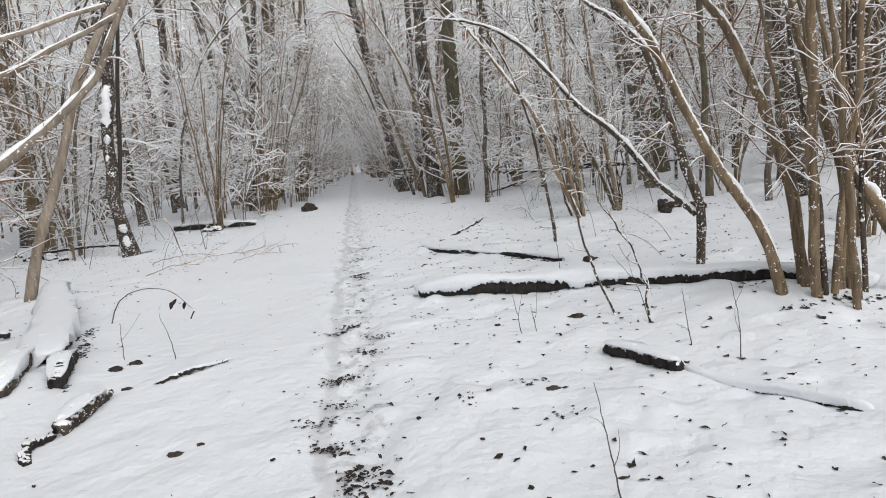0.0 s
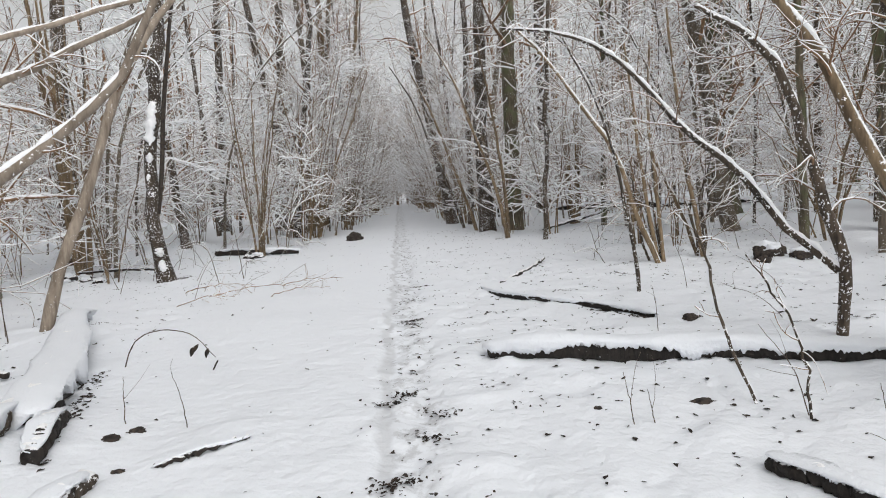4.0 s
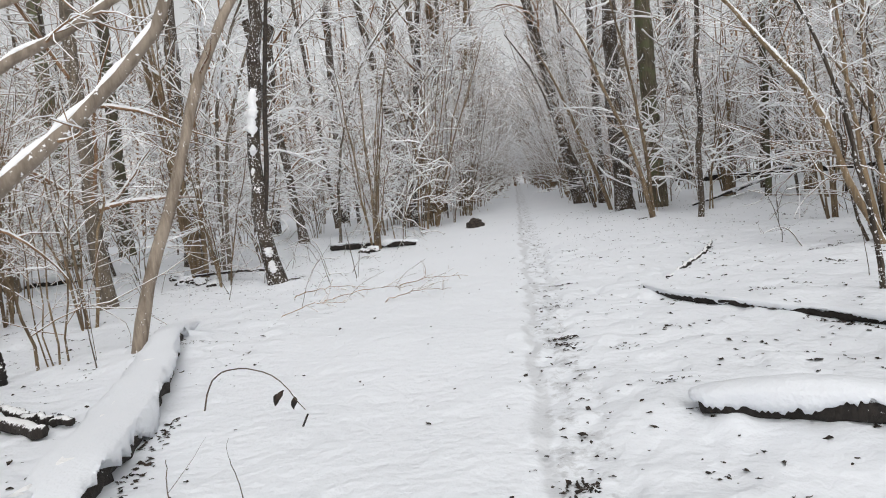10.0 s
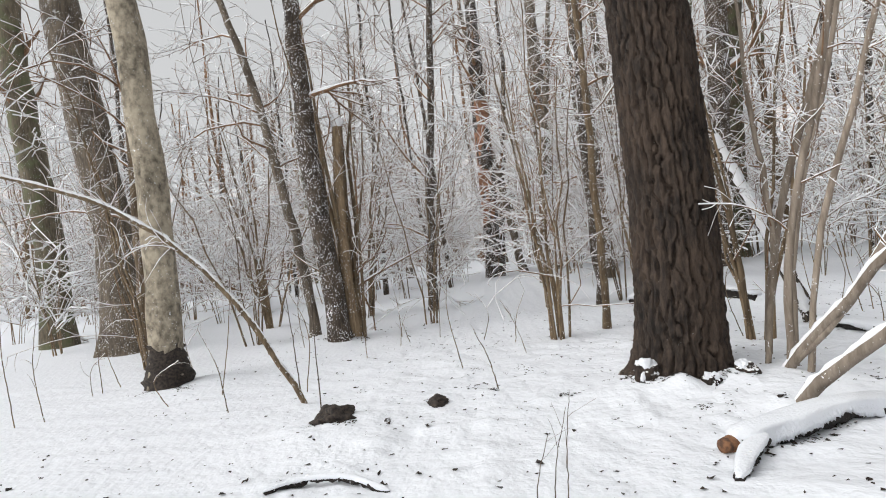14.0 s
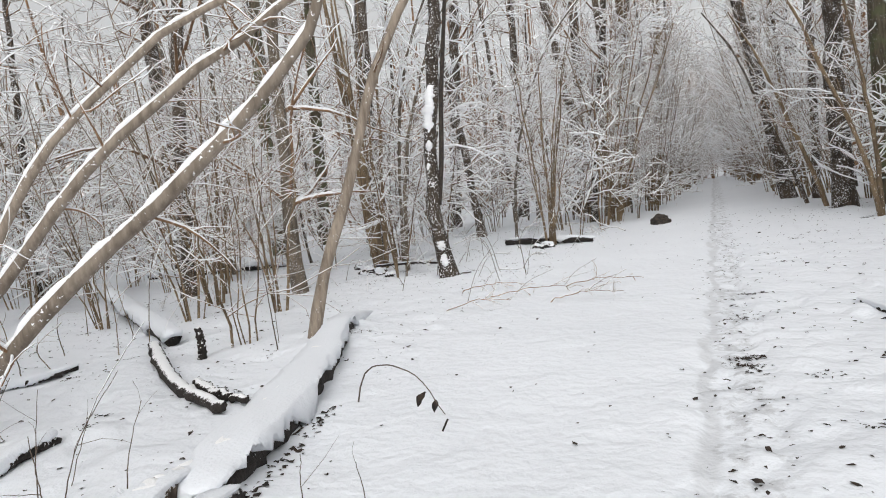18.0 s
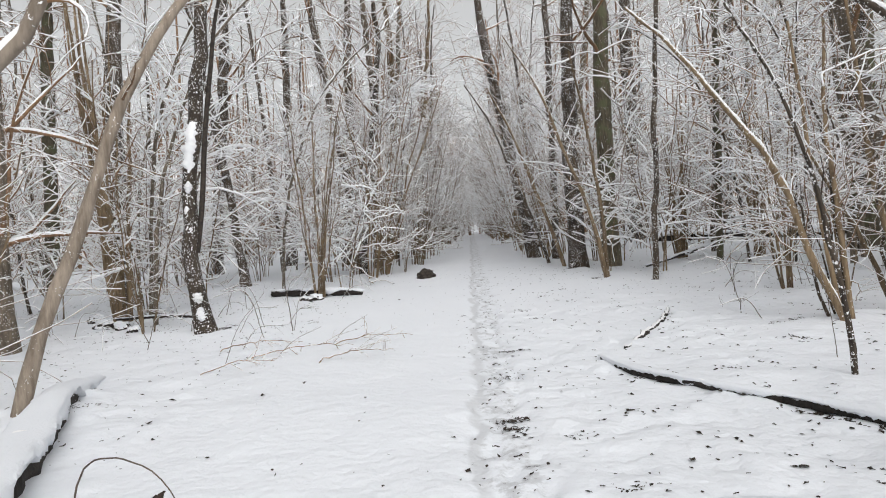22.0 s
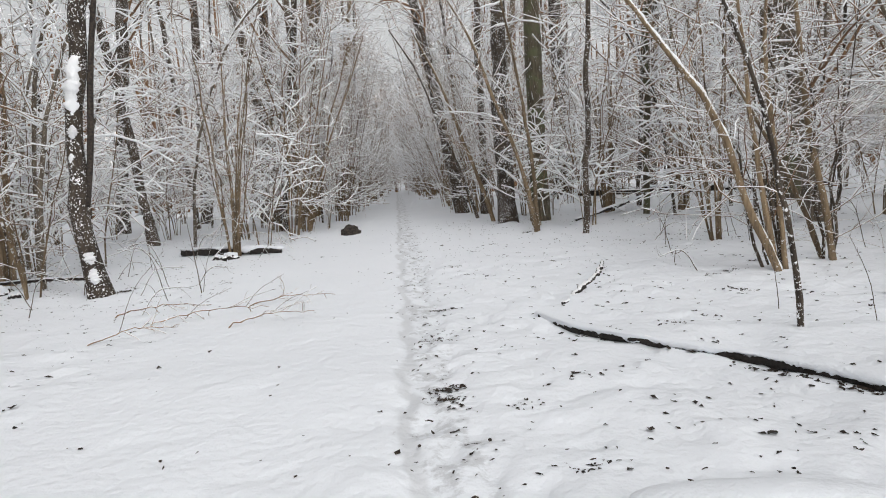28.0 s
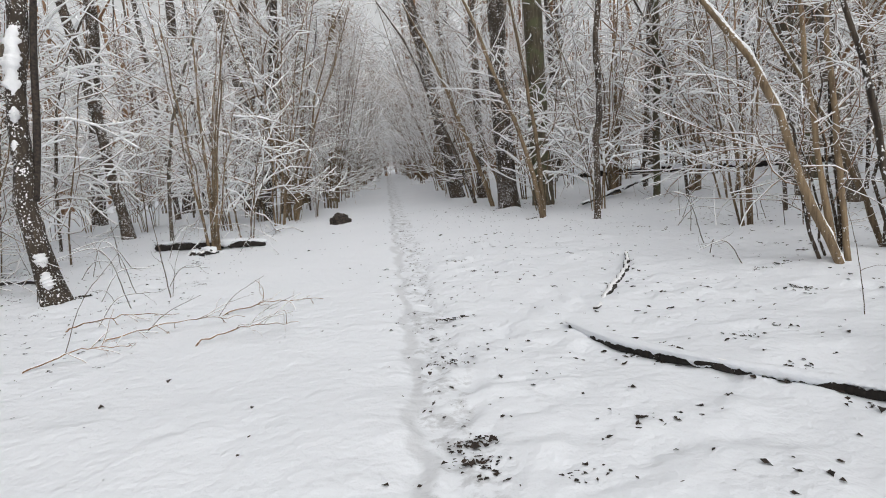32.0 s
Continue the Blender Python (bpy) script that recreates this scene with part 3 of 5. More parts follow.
# ---- the trees that stand out ----
def standing_trees():
    tree("oak", [(-6.68, 4.28, 0), (-6.67, 4.34, 1.42), (-6.67, 4.33, 2.82), (-6.68, 4.3, 3.93)], [0.41, 0.385, 0.37, 0.365], M_OAK,
         "huge old oak trunk with deeply furrowed brown bark", 1, 15, 16, 60, 160, 28, 0.5, 0.1, crook=0.0, old=True)
    tree("birch", [(-8.64, -2.02, 0), (-8.68, -1.95, 1.47), (-8.68, -1.96, 3.03), (-8.63, -2.06, 5.36)], [0.22, 0.21, 0.2, 0.19], M_BIRCH,
         "pale peeling birch trunk with a dark snowy foot", 2, 13, 14, 50, 150, 16, 0.4, 0.15)
    tree("tree", [(-13.21, -5.28, 0), (-13.15, -5.37, 3.35), (-13.03, -5.57, 5.16), (-12.91, -5.76, 7.53)], [0.42, 0.39, 0.37, 0.36], M_GREY,
         "thick grey tree trunk with snow-flecked bark", 3, 15, 14, 50, 140, 18, 0.45, 0.4)
    tree("tree", [(-11.25, -0.22, 0), (-11.22, -0.33, 2.12), (-11.2, -0.44, 4.14), (-11.2, -0.42, 6.13)], [0.183, 0.183, 0.162], M_DARK,
         "brown trunk flecked with snow in a clump", 4, 13, 14, 60, 180, 12, 0.3)
    tree("tree", [(-12.37, -0.99, 0), (-12.35, -1.06, 1.34), (-12.27, -1.36, 3.37), (-12.18, -1.67, 5.26), (-12.06, -2.06, 6.69)], [0.1, 0.09, 0.08], M_GREY,
         "slender leaning hazel trunk with smooth brown bark", 5, 10, 12, 50, 150, 10, 0.3)
    tree("dead_tree", [(-25.9, 2.78, 0), (-25.9, 2.88, 3.7), (-25.9, 2.92, 7.8), (-25.9, 3.0, 11.4)], [0.33, 0.32, 0.28], M_DARK,
         "dead trunk with a peeled reddish stretch of bare wood", 6, 13, 8, 30, 80, 12, 0.5)
    tree("tree", [(-27.07, 5.31, 0), (-27.05, 5.48, 8.54)], [0.302, 0.29], M_GREY, "grey trunk deep in the snowy wood", 7, 15, 12, 50, 140)
    tree("tree", [(-13.04, 4.7, 0), (-13.04, 4.7, 3), (-13, 4.87, 6.42)], [0.107, 0.104, 0.096], M_DARK, "slim dark trunk flecked with snow", 8, 12, 12, 50, 150)
    tree("tree", [(-22.5, 11.1, 0), (-22.4, 11.4, 5.2), (-22.3, 11.7, 9.1)], [0.38, 0.38, 0.36], M_MOSS, "straight brown-green trunk behind the oak", 9, 15, 12, 50, 140)
    tree("tree", [(1.21, 20.07, 0), (1.17, 20.07, 1.65), (1.18, 20.07, 3.55), (1.27, 20.06, 5.72), (1.32, 20.05, 7.15)], [0.227, 0.197, 0.181], M_DARK, "dark straight trunk beside the footpath", 10, 16, 14, 60, 160, 14, 0.3, 0.2)
    tree("tree", [(2.1, 20.4, 0), (2.09, 20.4, 2.0), (2.11, 20.4, 4.2), (2.2, 20.38, 6.4), (2.22, 20.38, 7.1)], [0.232, 0.22, 0.2], M_MOSS, "mossy green-brown trunk beside the footpath", 11, 16, 14, 60, 160, 14, 0.3, 0.2)
    tree("tree", [(2.36, 16.6, 0), (2.46, 16.58, 1.84), (2.55, 16.56, 3.5), (2.69, 16.53, 5.7)], [0.06, 0.054, 0.048], M_DARK, "thin dark straight young tree", 12, 9, 10, 40, 120, 8, 0.4, 0.2)
    tree("tree", [(5.19, 32.93, 0), (5.31, 32.91, 4.79), (5.31, 32.91, 8.61), (5.35, 32.9, 11.14)], [0.327, 0.3, 0.272], M_DARK, "dark trunk in the wood beside the path", 13, 16, 12, 50, 140)
    tree("tree", [(0.25, 25.5, 0), (-0.06, 25.51, 2.04), (-0.38, 25.53, 4.05), (-0.7, 25.54, 6.05), (-0.98, 25.55, 7.86), (-1.1, 25.55, 9.44)], [0.2, 0.18, 0.16], M_DARK, "dark trunk leaning over the footpath", 14, 15, 14, 60, 180)
    tree("tree", [(0.94, 24.25, 0), (1.09, 24.25, 7.26)], [0.115, 0.097], M_DARK, "slim dark trunk beside the footpath", 15, 13, 12, 50, 150)
    tree("alder", [(-5.6, 13.2, 0), (-5.7, 13.15, 0.87), (-5.7, 13.15, 2.0), (-5.59, 13.21, 2.93), (-5.43, 13.29, 3.86), (-5.28, 13.36, 5.17), (-5.22, 13.4, 5.74)], [0.132, 0.118, 0.11, 0.113], M_DARK,
         "crooked black trunk plastered with a patch of snow", 16, 11, 12, 50, 150, 16, 0.45, 0.4)
    tree("tree", [(-12.75, 28.18, 0), (-12.24, 28.43, 4.93), (-11.74, 28.68, 9.68)], [0.225, 0.225, 0.2], M_DARK, "dark trunk deep in the snowy wood", 17, 16, 12, 50, 140)
    tree("tree", [(-7.26, 28.77, 0), (-6.87, 28.87, 4.41), (-6.61, 28.94, 9.09)], [0.214, 0.19, 0.166], M_DARK, "dark young trunk among the bushes", 18, 14, 12, 50, 150)
    tree("tree", [(-10.4, 30.49, 0), (-10.13, 30.59, 4.9), (-9.9, 30.68, 8.96)], [0.183, 0.183, 0.157], M_DARK, "dark trunk deep in the snowy wood", 19, 16, 12, 50, 140)
    tree("tree", [(8.92, 21.13, 0), (8.86, 21.15, 6.22)], [0.425, 0.389], M_MOSS, "stout mossy trunk in the wood", 20, 16, 14, 50, 140, 14)
    tree("tree", [(9.08, 13.55, 0), (8.98, 13.61, 1.53), (8.87, 13.69, 3.99)], [0.326, 0.32, 0.31], M_MOSS, "stout mossy trunk in the wood", 21, 15, 14, 50, 140, 14)
    tree("tree", [(8.08, 29.27, 0), (8.27, 29.21, 4.2), (8.41, 29.16, 7.22)], [0.21, 0.19, 0.18], M_DARK, "dark trunk deep in the snowy wood", 22, 16, 12, 50, 140)
    tree("tree", [(6.53, 7.97, 0), (6.51, 8.0, 1.41), (6.49, 8.01, 2.86)], [0.225, 0.22, 0.21], M_DARK, "dark trunk beside the hazel clump", 23, 13, 12, 50, 140)
    tree("tree", [(-17.59, 24.94, 0), (-17.33, 25.15, 5.17), (-17.09, 25.34, 9.48)], [0.235, 0.23, 0.21], M_MOSS, "straight trunk with a black snowy foot", 24, 15, 12, 50, 140)
    tree("tree", [(-17.59, 22.01, 0), (-17.46, 22.13, 4.92), (-17.33, 22.25, 8.69)], [0.26, 0.24, 0.23], M_MOSS, "stout brown-green trunk in the wood", 25, 16, 12, 50, 140)
    tree("tree", [(-19.47, 18.95, 0), (-19.44, 18.97, 9.98)], [0.273, 0.227], M_DARK, "dark trunk in the snowy wood", 26, 15, 12, 50, 140)
    tree("tree", [(-19.66, 9.53, 0), (-19.43, 10.14, 8.57)], [0.343, 0.297], M_DARK, "dark trunk in the snowy wood", 27, 15, 12, 50, 140)
    tree("tree", [(-10.5, 18.4, 0), (-10.35, 18.5, 3.85), (-10.2, 18.6, 6.8)], [0.22, 0.2, 0.18], M_DARK, "stout dark trunk behind a hazel clump", 28, 15, 12, 50, 150)
    tree("tree", [(-15.99, -8.84, 0), (-15.97, -8.86, 3.95), (-15.85, -9.04, 6.18), (-15.83, -9.05, 9.12)], [0.38, 0.35, 0.33], M_MOSS, "stout greenish trunk behind the birch", 29, 16, 12, 50, 140, 14)
    tree("tree", [(-10.14, 4.21, 0), (-10.13, 4.26, 1.57), (-10.13, 4.27, 3.32), (-10.13, 4.25, 5.07)], [0.06, 0.054, 0.05], M_HAZEL, "slim smooth hazel trunk beside the oak", 180, 9, 9, 40, 120, 8)
    tree("tree", [(-5.65, 30.26, 0), (-5.31, 30.32, 4.38), (-5.13, 30.36, 8.05)], [0.198, 0.173, 0.15], M_HAZEL, "brown trunk among the bushes by the path", 181, 14, 12, 50, 140)
    # slim stems that lean out beside the two trunks
    stem("leaning_hazel", [(1.52, 17.5, 0), (1.3, 17.53, 1.29), (0.77, 17.61, 2.9), (0.3, 17.68, 4.3), (-0.4, 17.8, 5.6)], [0.05, 0.04, 0.03, 0.015], "slim hazel stem leaning towards the footpath", 182, M_HAZEL, 9, 50, 1.3)
    stem("leaning_hazel", [(1.56, 17.56, 0), (1.5, 17.5, 1.5), (1.3, 17.5, 3.2), (1.0, 17.4, 5.0)], [0.045, 0.04, 0.03, 0.015], "slim hazel stem beside a mossy trunk", 183, M_HAZEL, 8, 40, 1.2)
    stem("leaning_hazel", [(0.94, 21.22, 0), (0.63, 21.25, 1.09), (0.19, 21.28, 2.4), (-0.31, 21.33, 3.88), (-0.9, 21.4, 5.2)], [0.06, 0.05, 0.035, 0.02], "slim hazel stem leaning over the footpath", 184, M_HAZEL, 10, 60, 1.5)
    stem("leaning_hazel", [(0.6, 22.6, 0), (0.2, 22.6, 1.3), (-0.35, 22.6, 2.8), (-1.0, 22.6, 4.6), (-1.6, 22.7, 5.6)], [0.055, 0.045, 0.03, 0.02], "slim hazel stem leaning over the footpath", 185, M_DARK, 10, 60, 1.5)


def tree_details():
    # the alder: its second stem and the snow plastered on its side
    alder = bpy.data.objects["alder"]
    o = np.array(alder.location)
    fork, rf = bend(np.array([(-5.63, 13.17, 1.33), (-5.52, 13.22, 1.98), (-5.37, 13.3, 3.29), (-5.2, 13.39, 4.42), (-5.08, 13.45, 5.18), (-4.93, 13.53, 5.75)]) - o, [0.045, 0.045, 0.035, 0.025], 14)
    part("fork", mesh_of("fork", *tubes(fork[None], rf[None], 8), M_WOOD), alder, "thin black second stem")
    rng = np.random.RandomState(3)
    for z0, z1, w in ((2.62, 3.5, 0.118), (0.2, 0.45, 0.09), (0.5, 0.72, 0.08), (0.85, 0.95, 0.06), (1.5, 1.68, 0.05), (1.95, 2.1, 0.05), (2.3, 2.5, 0.06), (4.0, 4.3, 0.06)):
        z = np.linspace(z0, z1, 30)
        x = np.interp(z, [0, 0.87, 2.0, 2.93, 3.86, 5.17], [-5.6, -5.7, -5.7, -5.59, -5.43, -5.28]) + 0.005 + 0.05 * np.exp(-z / 0.5)
        y = np.interp(z, [0, 0.87, 2.0, 2.93, 3.86, 5.17], [13.2, 13.15, 13.15, 13.21, 13.29, 13.36]) - 0.07 - 0.07 * np.exp(-z / 0.5)
        prof = w * np.sin(np.linspace(0.06, np.pi - 0.06, 30)) ** 0.5 * rng.uniform(0.72, 1.05, 30)
        hgt, turn = np.meshgrid(z, np.arange(14) * 0.05, indexing="ij")
        ring = prof[:, None] * (1 + 0.3 * value_noise(hgt, turn, 50 + int(z0 * 10), 0.12) + 0.12 * rng.normal(size=(30, 14)))
        part("snow_patch", mesh_of("snow_patch", *tubes((np.stack([x, y, z], -1) - o)[None], ring[None], 14), M_SNOW), alder, "wind-blown snow stuck to the bark")
    # the dead tree's bare stretch
    dead = bpy.data.objects["dead_tree"]
    o = np.array(dead.location)
    line, r = bend(np.array([(-25.9, 2.83, 1.9), (-25.9, 2.88, 3.7), (-25.9, 2.91, 7.2)]) - o, [0.32, 0.335, 0.31], 20)
    ring = r[:, None] * (1 + 0.03 * rng.normal(size=(20, 12)))
    part("bare_wood", mesh_of("bare_wood", *tubes(line[None], ring[None], 12), M_PEEL), dead, "peeled reddish-brown bare wood")
    # the birch's black foot
    birch = bpy.data.objects["birch"]
    line, r = bend([(0, 0, -0.05), (0, 0.01, 0.25), (-0.01, 0.02, 0.62)], [0.36, 0.29, 0.2], 12)
    ring = r[:, None] * (1 + 0.12 * rng.normal(size=(12, 16)))
    part("foot", mesh_of("foot", *tubes(line[None], ring[None], 16), M_WOOD), birch, "black cracked bark at the foot")
    # a broken stub in the brown clump, with its cap of snow
    stub = thing("dead_tree", -11.42, -0.01, float(height(-11.42, -0.01)), "broken hazel trunk topped with a lump of snow", "tree")
    line, r = bend([(0, 0, -0.05), (0, -0.01, 2.0), (-0.02, 0.1, 3.75)], [0.113, 0.1, 0.08], 16)
    part("trunk", mesh_of("trunk", *tubes(line[None], (r[:, None] * (1 + 0.06 * rng.normal(size=(16, 10))))[None], 10), M_HAZEL), stub)
    line, r = bend([(-0.02, 0.1, 3.72), (-0.02, 0.1, 3.86), (-0.02, 0.1, 4.0)], [0.06, 0.13, 0.02], 8)
    part("snow_cap", mesh_of("snow_cap", *tubes(line[None], r[None], 10), M_SNOW), stub, "round lump of snow")
    # the sawn face of the log
    cut_log = bpy.data.objects["cut_log"]
    line = np.array([(0.03, -0.07, 0.0), (0.03, -0.07, 0.0), (0.0, 0.0, 0.0), (-0.02, 0.05, 0.0)])
    part("sawn_end", mesh_of("sawn_end", *tubes(line[None] + np.array([0, 0, 0.005]), np.array([[0.004, 0.045, 0.058, 0.06]]), 18), M_CUT), cut_log, "orange sawn wood")


def leaning_stems():
    n1 = "snow-laden hazel branch leaning out over the clearing"
    stem("leaning_hazel", [(-5.46, 4.75, 0), (-4.96, 4.98, 0.46), (-4.52, 5.19, 0.85), (-3.83, 5.51, 1.44), (-3.11, 5.85, 2.0), (-2.83, 5.98, 2.25), (-2.65, 6.06, 2.43), (-2.45, 6.15, 2.85), (-2.2, 6.3, 3.4)], [0.05, 0.045, 0.04, 0.036, 0.02], n1, 31, M_TAN, 5, 16, 0.7, 0.95)
    stem("leaning_hazel", [(-6.35, 5.05, 0), (-5.8, 5.31, 0.62), (-5.1, 5.64, 1.38), (-4.38, 5.98, 2.1), (-3.75, 6.28, 2.52), (-3.2, 6.54, 2.85), (-2.6, 6.8, 3.2)], [0.045, 0.042, 0.037, 0.03, 0.02], n1, 32, M_TAN, 6, 18, 0.8, 0.9)
    stem("leaning_hazel", [(-6.4, 5.05, 0), (-5.95, 5.26, 0.4), (-5.4, 5.52, 1.2), (-4.85, 5.78, 2.05), (-4.4, 5.99, 2.48), (-3.95, 6.2, 2.78), (-3.4, 6.46, 3.02), (-2.7, 6.8, 3.3)], [0.036, 0.034, 0.03, 0.026, 0.018], n1, 33, M_TAN, 6, 18, 0.8, 0.9)
    stem("leaning_tree", [(-5.19, 8.71, 0.0), (-4.95, 8.93, 0.96), (-4.67, 9.18, 1.8), (-4.47, 9.36, 2.53), (-4.22, 9.58, 3.29), (-4.02, 9.76, 3.75), (-3.69, 10.05, 4.32), (-3.1, 10.6, 5.2)], [0.078, 0.064, 0.056, 0.052, 0.04], "bare brown trunk leaning over a snowy log", 34, M_TAN, 6, 30, 1.6, ridge=False, s=(0.5, 1))
    stem("hazel_pole", [(-6.95, 5.22, 0), (-6.88, 5.4, 1.3), (-6.75, 5.75, 2.5), (-6.6, 6.1, 3.7), (-6.4, 6.5, 5.2)], [0.038, 0.038, 0.034, 0.025], "upright hazel pole beside the oak", 35, M_TAN, 8, 40, 1.0, ridge=False)
    stem("hazel_pole", [(-6.25, 5.1, 0), (-6.22, 5.2, 1.17), (-6.08, 5.5, 2.5), (-5.98, 5.73, 3.52), (-5.8, 6.1, 5)], [0.036, 0.036, 0.033, 0.022], "upright hazel pole beside the oak", 36, M_TAN, 8, 40, 1.0, ridge=False)
    for i, pts in enumerate((([(-6.1, 5.2, 0), (-6.0, 5.35, 1.2), (-5.8, 5.65, 2.4), (-5.6, 5.95, 3.6), (-5.4, 6.3, 5)]), ([(-6.45, 5.25, 0), (-6.45, 5.4, 1.4), (-6.3, 5.75, 2.8), (-6.1, 6.0, 4.6)]), ([(-6.6, 5.05, 0), (-6.75, 5.3, 1.3), (-6.95, 5.3, 2.6), (-7.1, 5.35, 4.2)]))):
        stem("hazel_pole", pts, [0.03, 0.028, 0.024, 0.014], "slim pale hazel pole beside the oak", 135 + i, M_TAN, 7, 36, 0.9, ridge=False)
    plastered = stem("leaning_tree", [(-8.68, 6.56, 0), (-8.85, 6.12, 1.39), (-9.01, 5.63, 2.67)], [0.096, 0.085, 0.064], "snow-plastered trunk leaning behind the oak", 37, M_DARK, 2, 8, 0.7, 1.3)
    line, r = bend([(0.05, -0.08, 0.2), (-0.12, -0.44, 1.36), (-0.28, -0.88, 2.6)], [0.05, 0.075, 0.05], 40)
    rng = np.random.RandomState(8)
    line[:, :2] += rng.normal(0, 0.006, (40, 2))
    part("snow_band", mesh_of("snow_band", *tubes(line[None], (r[:, None] * (1 + 0.16 * rng.normal(size=(40, 10))))[None], 10), M_SNOW), plastered, "wind-blown snow stuck along the trunk")
    stem("leaning_hazel", [(-7.04, 0.38, 0), (-6.96, 0.12, 0.51), (-6.83, -0.29, 1.3), (-6.72, -0.63, 1.73), (-6.46, -1.48, 2.43), (-6.24, -2.17, 2.7)], [0.03, 0.028, 0.024, 0.018], "thin hazel branch bent down under snow", 30, M_HAZEL, 6, 14, 0.9)
    # the slender trees about the clearing beside the path
    stem("hazel_sapling", [(3.28, 11.11, 0), (3.0, 11.26, 0.72), (2.8, 11.36, 1.5), (2.51, 11.51, 2.22), (2.13, 11.71, 2.83), (1.73, 11.91, 3.53), (1.2, 12.2, 4.2)], [0.05, 0.042, 0.035, 0.028, 0.015], "leaning hazel arching towards the footpath", 38, M_HAZEL, 12, 60, 1.2)
    stem("hazel_sapling", [(2.24, 8.97, 0), (2.19, 9.0, 0.69), (2.11, 9.04, 1.19), (1.99, 9.11, 1.88), (1.81, 9.2, 2.53), (1.5, 9.4, 3.3)], [0.026, 0.022, 0.018, 0.012], "thin dark sapling at the clearing's edge", 39, M_DARK, 8, 40, 0.9)
    stem("hazel_sapling", [(4.17, 11.55, 0), (4.05, 11.62, 0.86), (3.93, 11.7, 1.74), (3.84, 11.75, 2.95), (3.75, 11.8, 4.2)], [0.04, 0.036, 0.03, 0.015], "slender hazel at the clearing's edge", 40, M_HAZEL, 10, 50, 1.1)
    stem("bowed_tree", [(3.18, 6.42, 0), (3.19, 6.41, 0.73), (3.1, 6.47, 1.03), (2.97, 6.55, 1.58), (2.88, 6.61, 1.98), (2.81, 6.65, 2.28), (2.62, 6.77, 2.61), (2.23, 7.02, 2.99)], [0.05, 0.046, 0.041, 0.02],
         "bowed young tree with a long snow-laden bough", 41, M_DARK, 16, 90, 1.0, s=(0.3, 1), fleck=0.6,
         bough=([(3.16, 6.43, 0.56), (2.99, 6.54, 0.76), (2.77, 6.68, 1.04), (2.5, 6.85, 1.47), (2.23, 7.01, 1.75), (2.0, 7.16, 2.05), (1.69, 7.36, 2.53), (1.1, 7.72, 2.98), (0.56, 8.06, 3.15)], [0.034, 0.033, 0.028, 0.022, 0.01]))
    for i, pts in enumerate((([(3.3, 11.23, 0), (3.19, 11.29, 0.71), (3.11, 11.33, 1.41), (3.04, 11.36, 2.31), (2.9, 11.4, 3.6)]), ([(4.17, 11.75, 0), (3.94, 11.89, 0.78), (3.61, 12.08, 1.63), (3.2, 12.3, 2.6)]), ([(3.36, 11.15, 0), (3.3, 11.25, 1.2), (3.22, 11.3, 2.4), (3.3, 11.4, 3.6)]))):
        stem("hazel_sapling", pts, [0.034, 0.028, 0.014], "slim hazel stem at the clearing's edge", 190 + i, M_HAZEL, 8, 40, 1.0)
    for i, (pts, rr) in enumerate((
        ([(3.03, 4.69, 0), (2.87, 4.8, 0.66), (2.66, 4.93, 1.09), (2.46, 5.06, 1.57), (2.26, 5.19, 2.15), (2.04, 5.33, 2.61), (1.7, 5.5, 3.3)], [0.052, 0.042, 0.038, 0.033, 0.024]),
        ([(3.3, 4.85, 0), (3.28, 4.99, 0.88), (3.08, 5.12, 1.75), (2.92, 5.24, 2.24), (2.78, 5.33, 2.54), (2.4, 5.5, 3.4)], [0.044, 0.042, 0.038, 0.024]),
        ([(3.19, 4.52, 0), (3.16, 4.54, 0.65), (3.16, 4.54, 1.51), (3.16, 4.54, 2.33), (3.15, 4.55, 3.6)], [0.042, 0.039, 0.035, 0.025]),
        ([(3.33, 4.54, 0), (3.37, 4.51, 0.85), (3.46, 4.45, 1.68), (3.48, 4.43, 2.27), (3.6, 4.5, 3.6)], [0.03, 0.028, 0.024, 0.015]),
        ([(3.33, 4.28, 0), (3.29, 4.31, 0.67), (3.25, 4.34, 1.29), (3.19, 4.38, 2.29), (3.1, 4.4, 3.4)], [0.03, 0.026, 0.022, 0.015]),
        ([(4.04, 4.57, 0), (3.89, 4.7, 0.62), (3.73, 4.85, 0.98), (3.61, 4.96, 1.31), (3.52, 5.03, 1.74), (3.3, 5.2, 2.8)], [0.056, 0.05, 0.044, 0.03]))):
        stem("hazel_tree", pts, rr, "brown hazel stem of a coppiced clump, flecked with snow", 42 + i, M_HAZEL, 8, 44, 0.9, group="hazels of the clump", fleck=0.5)
    for i in range(9):
        rr = random.Random(500 + i)
        x, y = 3.3 + rr.uniform(-0.15, 0.5), 4.58 + rr.uniform(-0.2, 0.25)
        dx, dy = rr.uniform(-0.5, 0.45), rr.uniform(-0.1, 0.35)
        stem("hazel_tree", [(x, y, 0), (x + dx * 0.3, y + dy * 0.3, 1.2), (x + dx, y + dy, 2.5), (x + 1.5 * dx, y + 1.5 * dy, 3.8)], [rr.uniform(0.018, 0.03), 0.016, 0.008],
             "thin brown hazel shoot of a coppiced clump", 520 + i, M_HAZEL if i % 3 else M_DARK, 5, 26, 0.7, group="hazels of the clump", fleck=0.5)
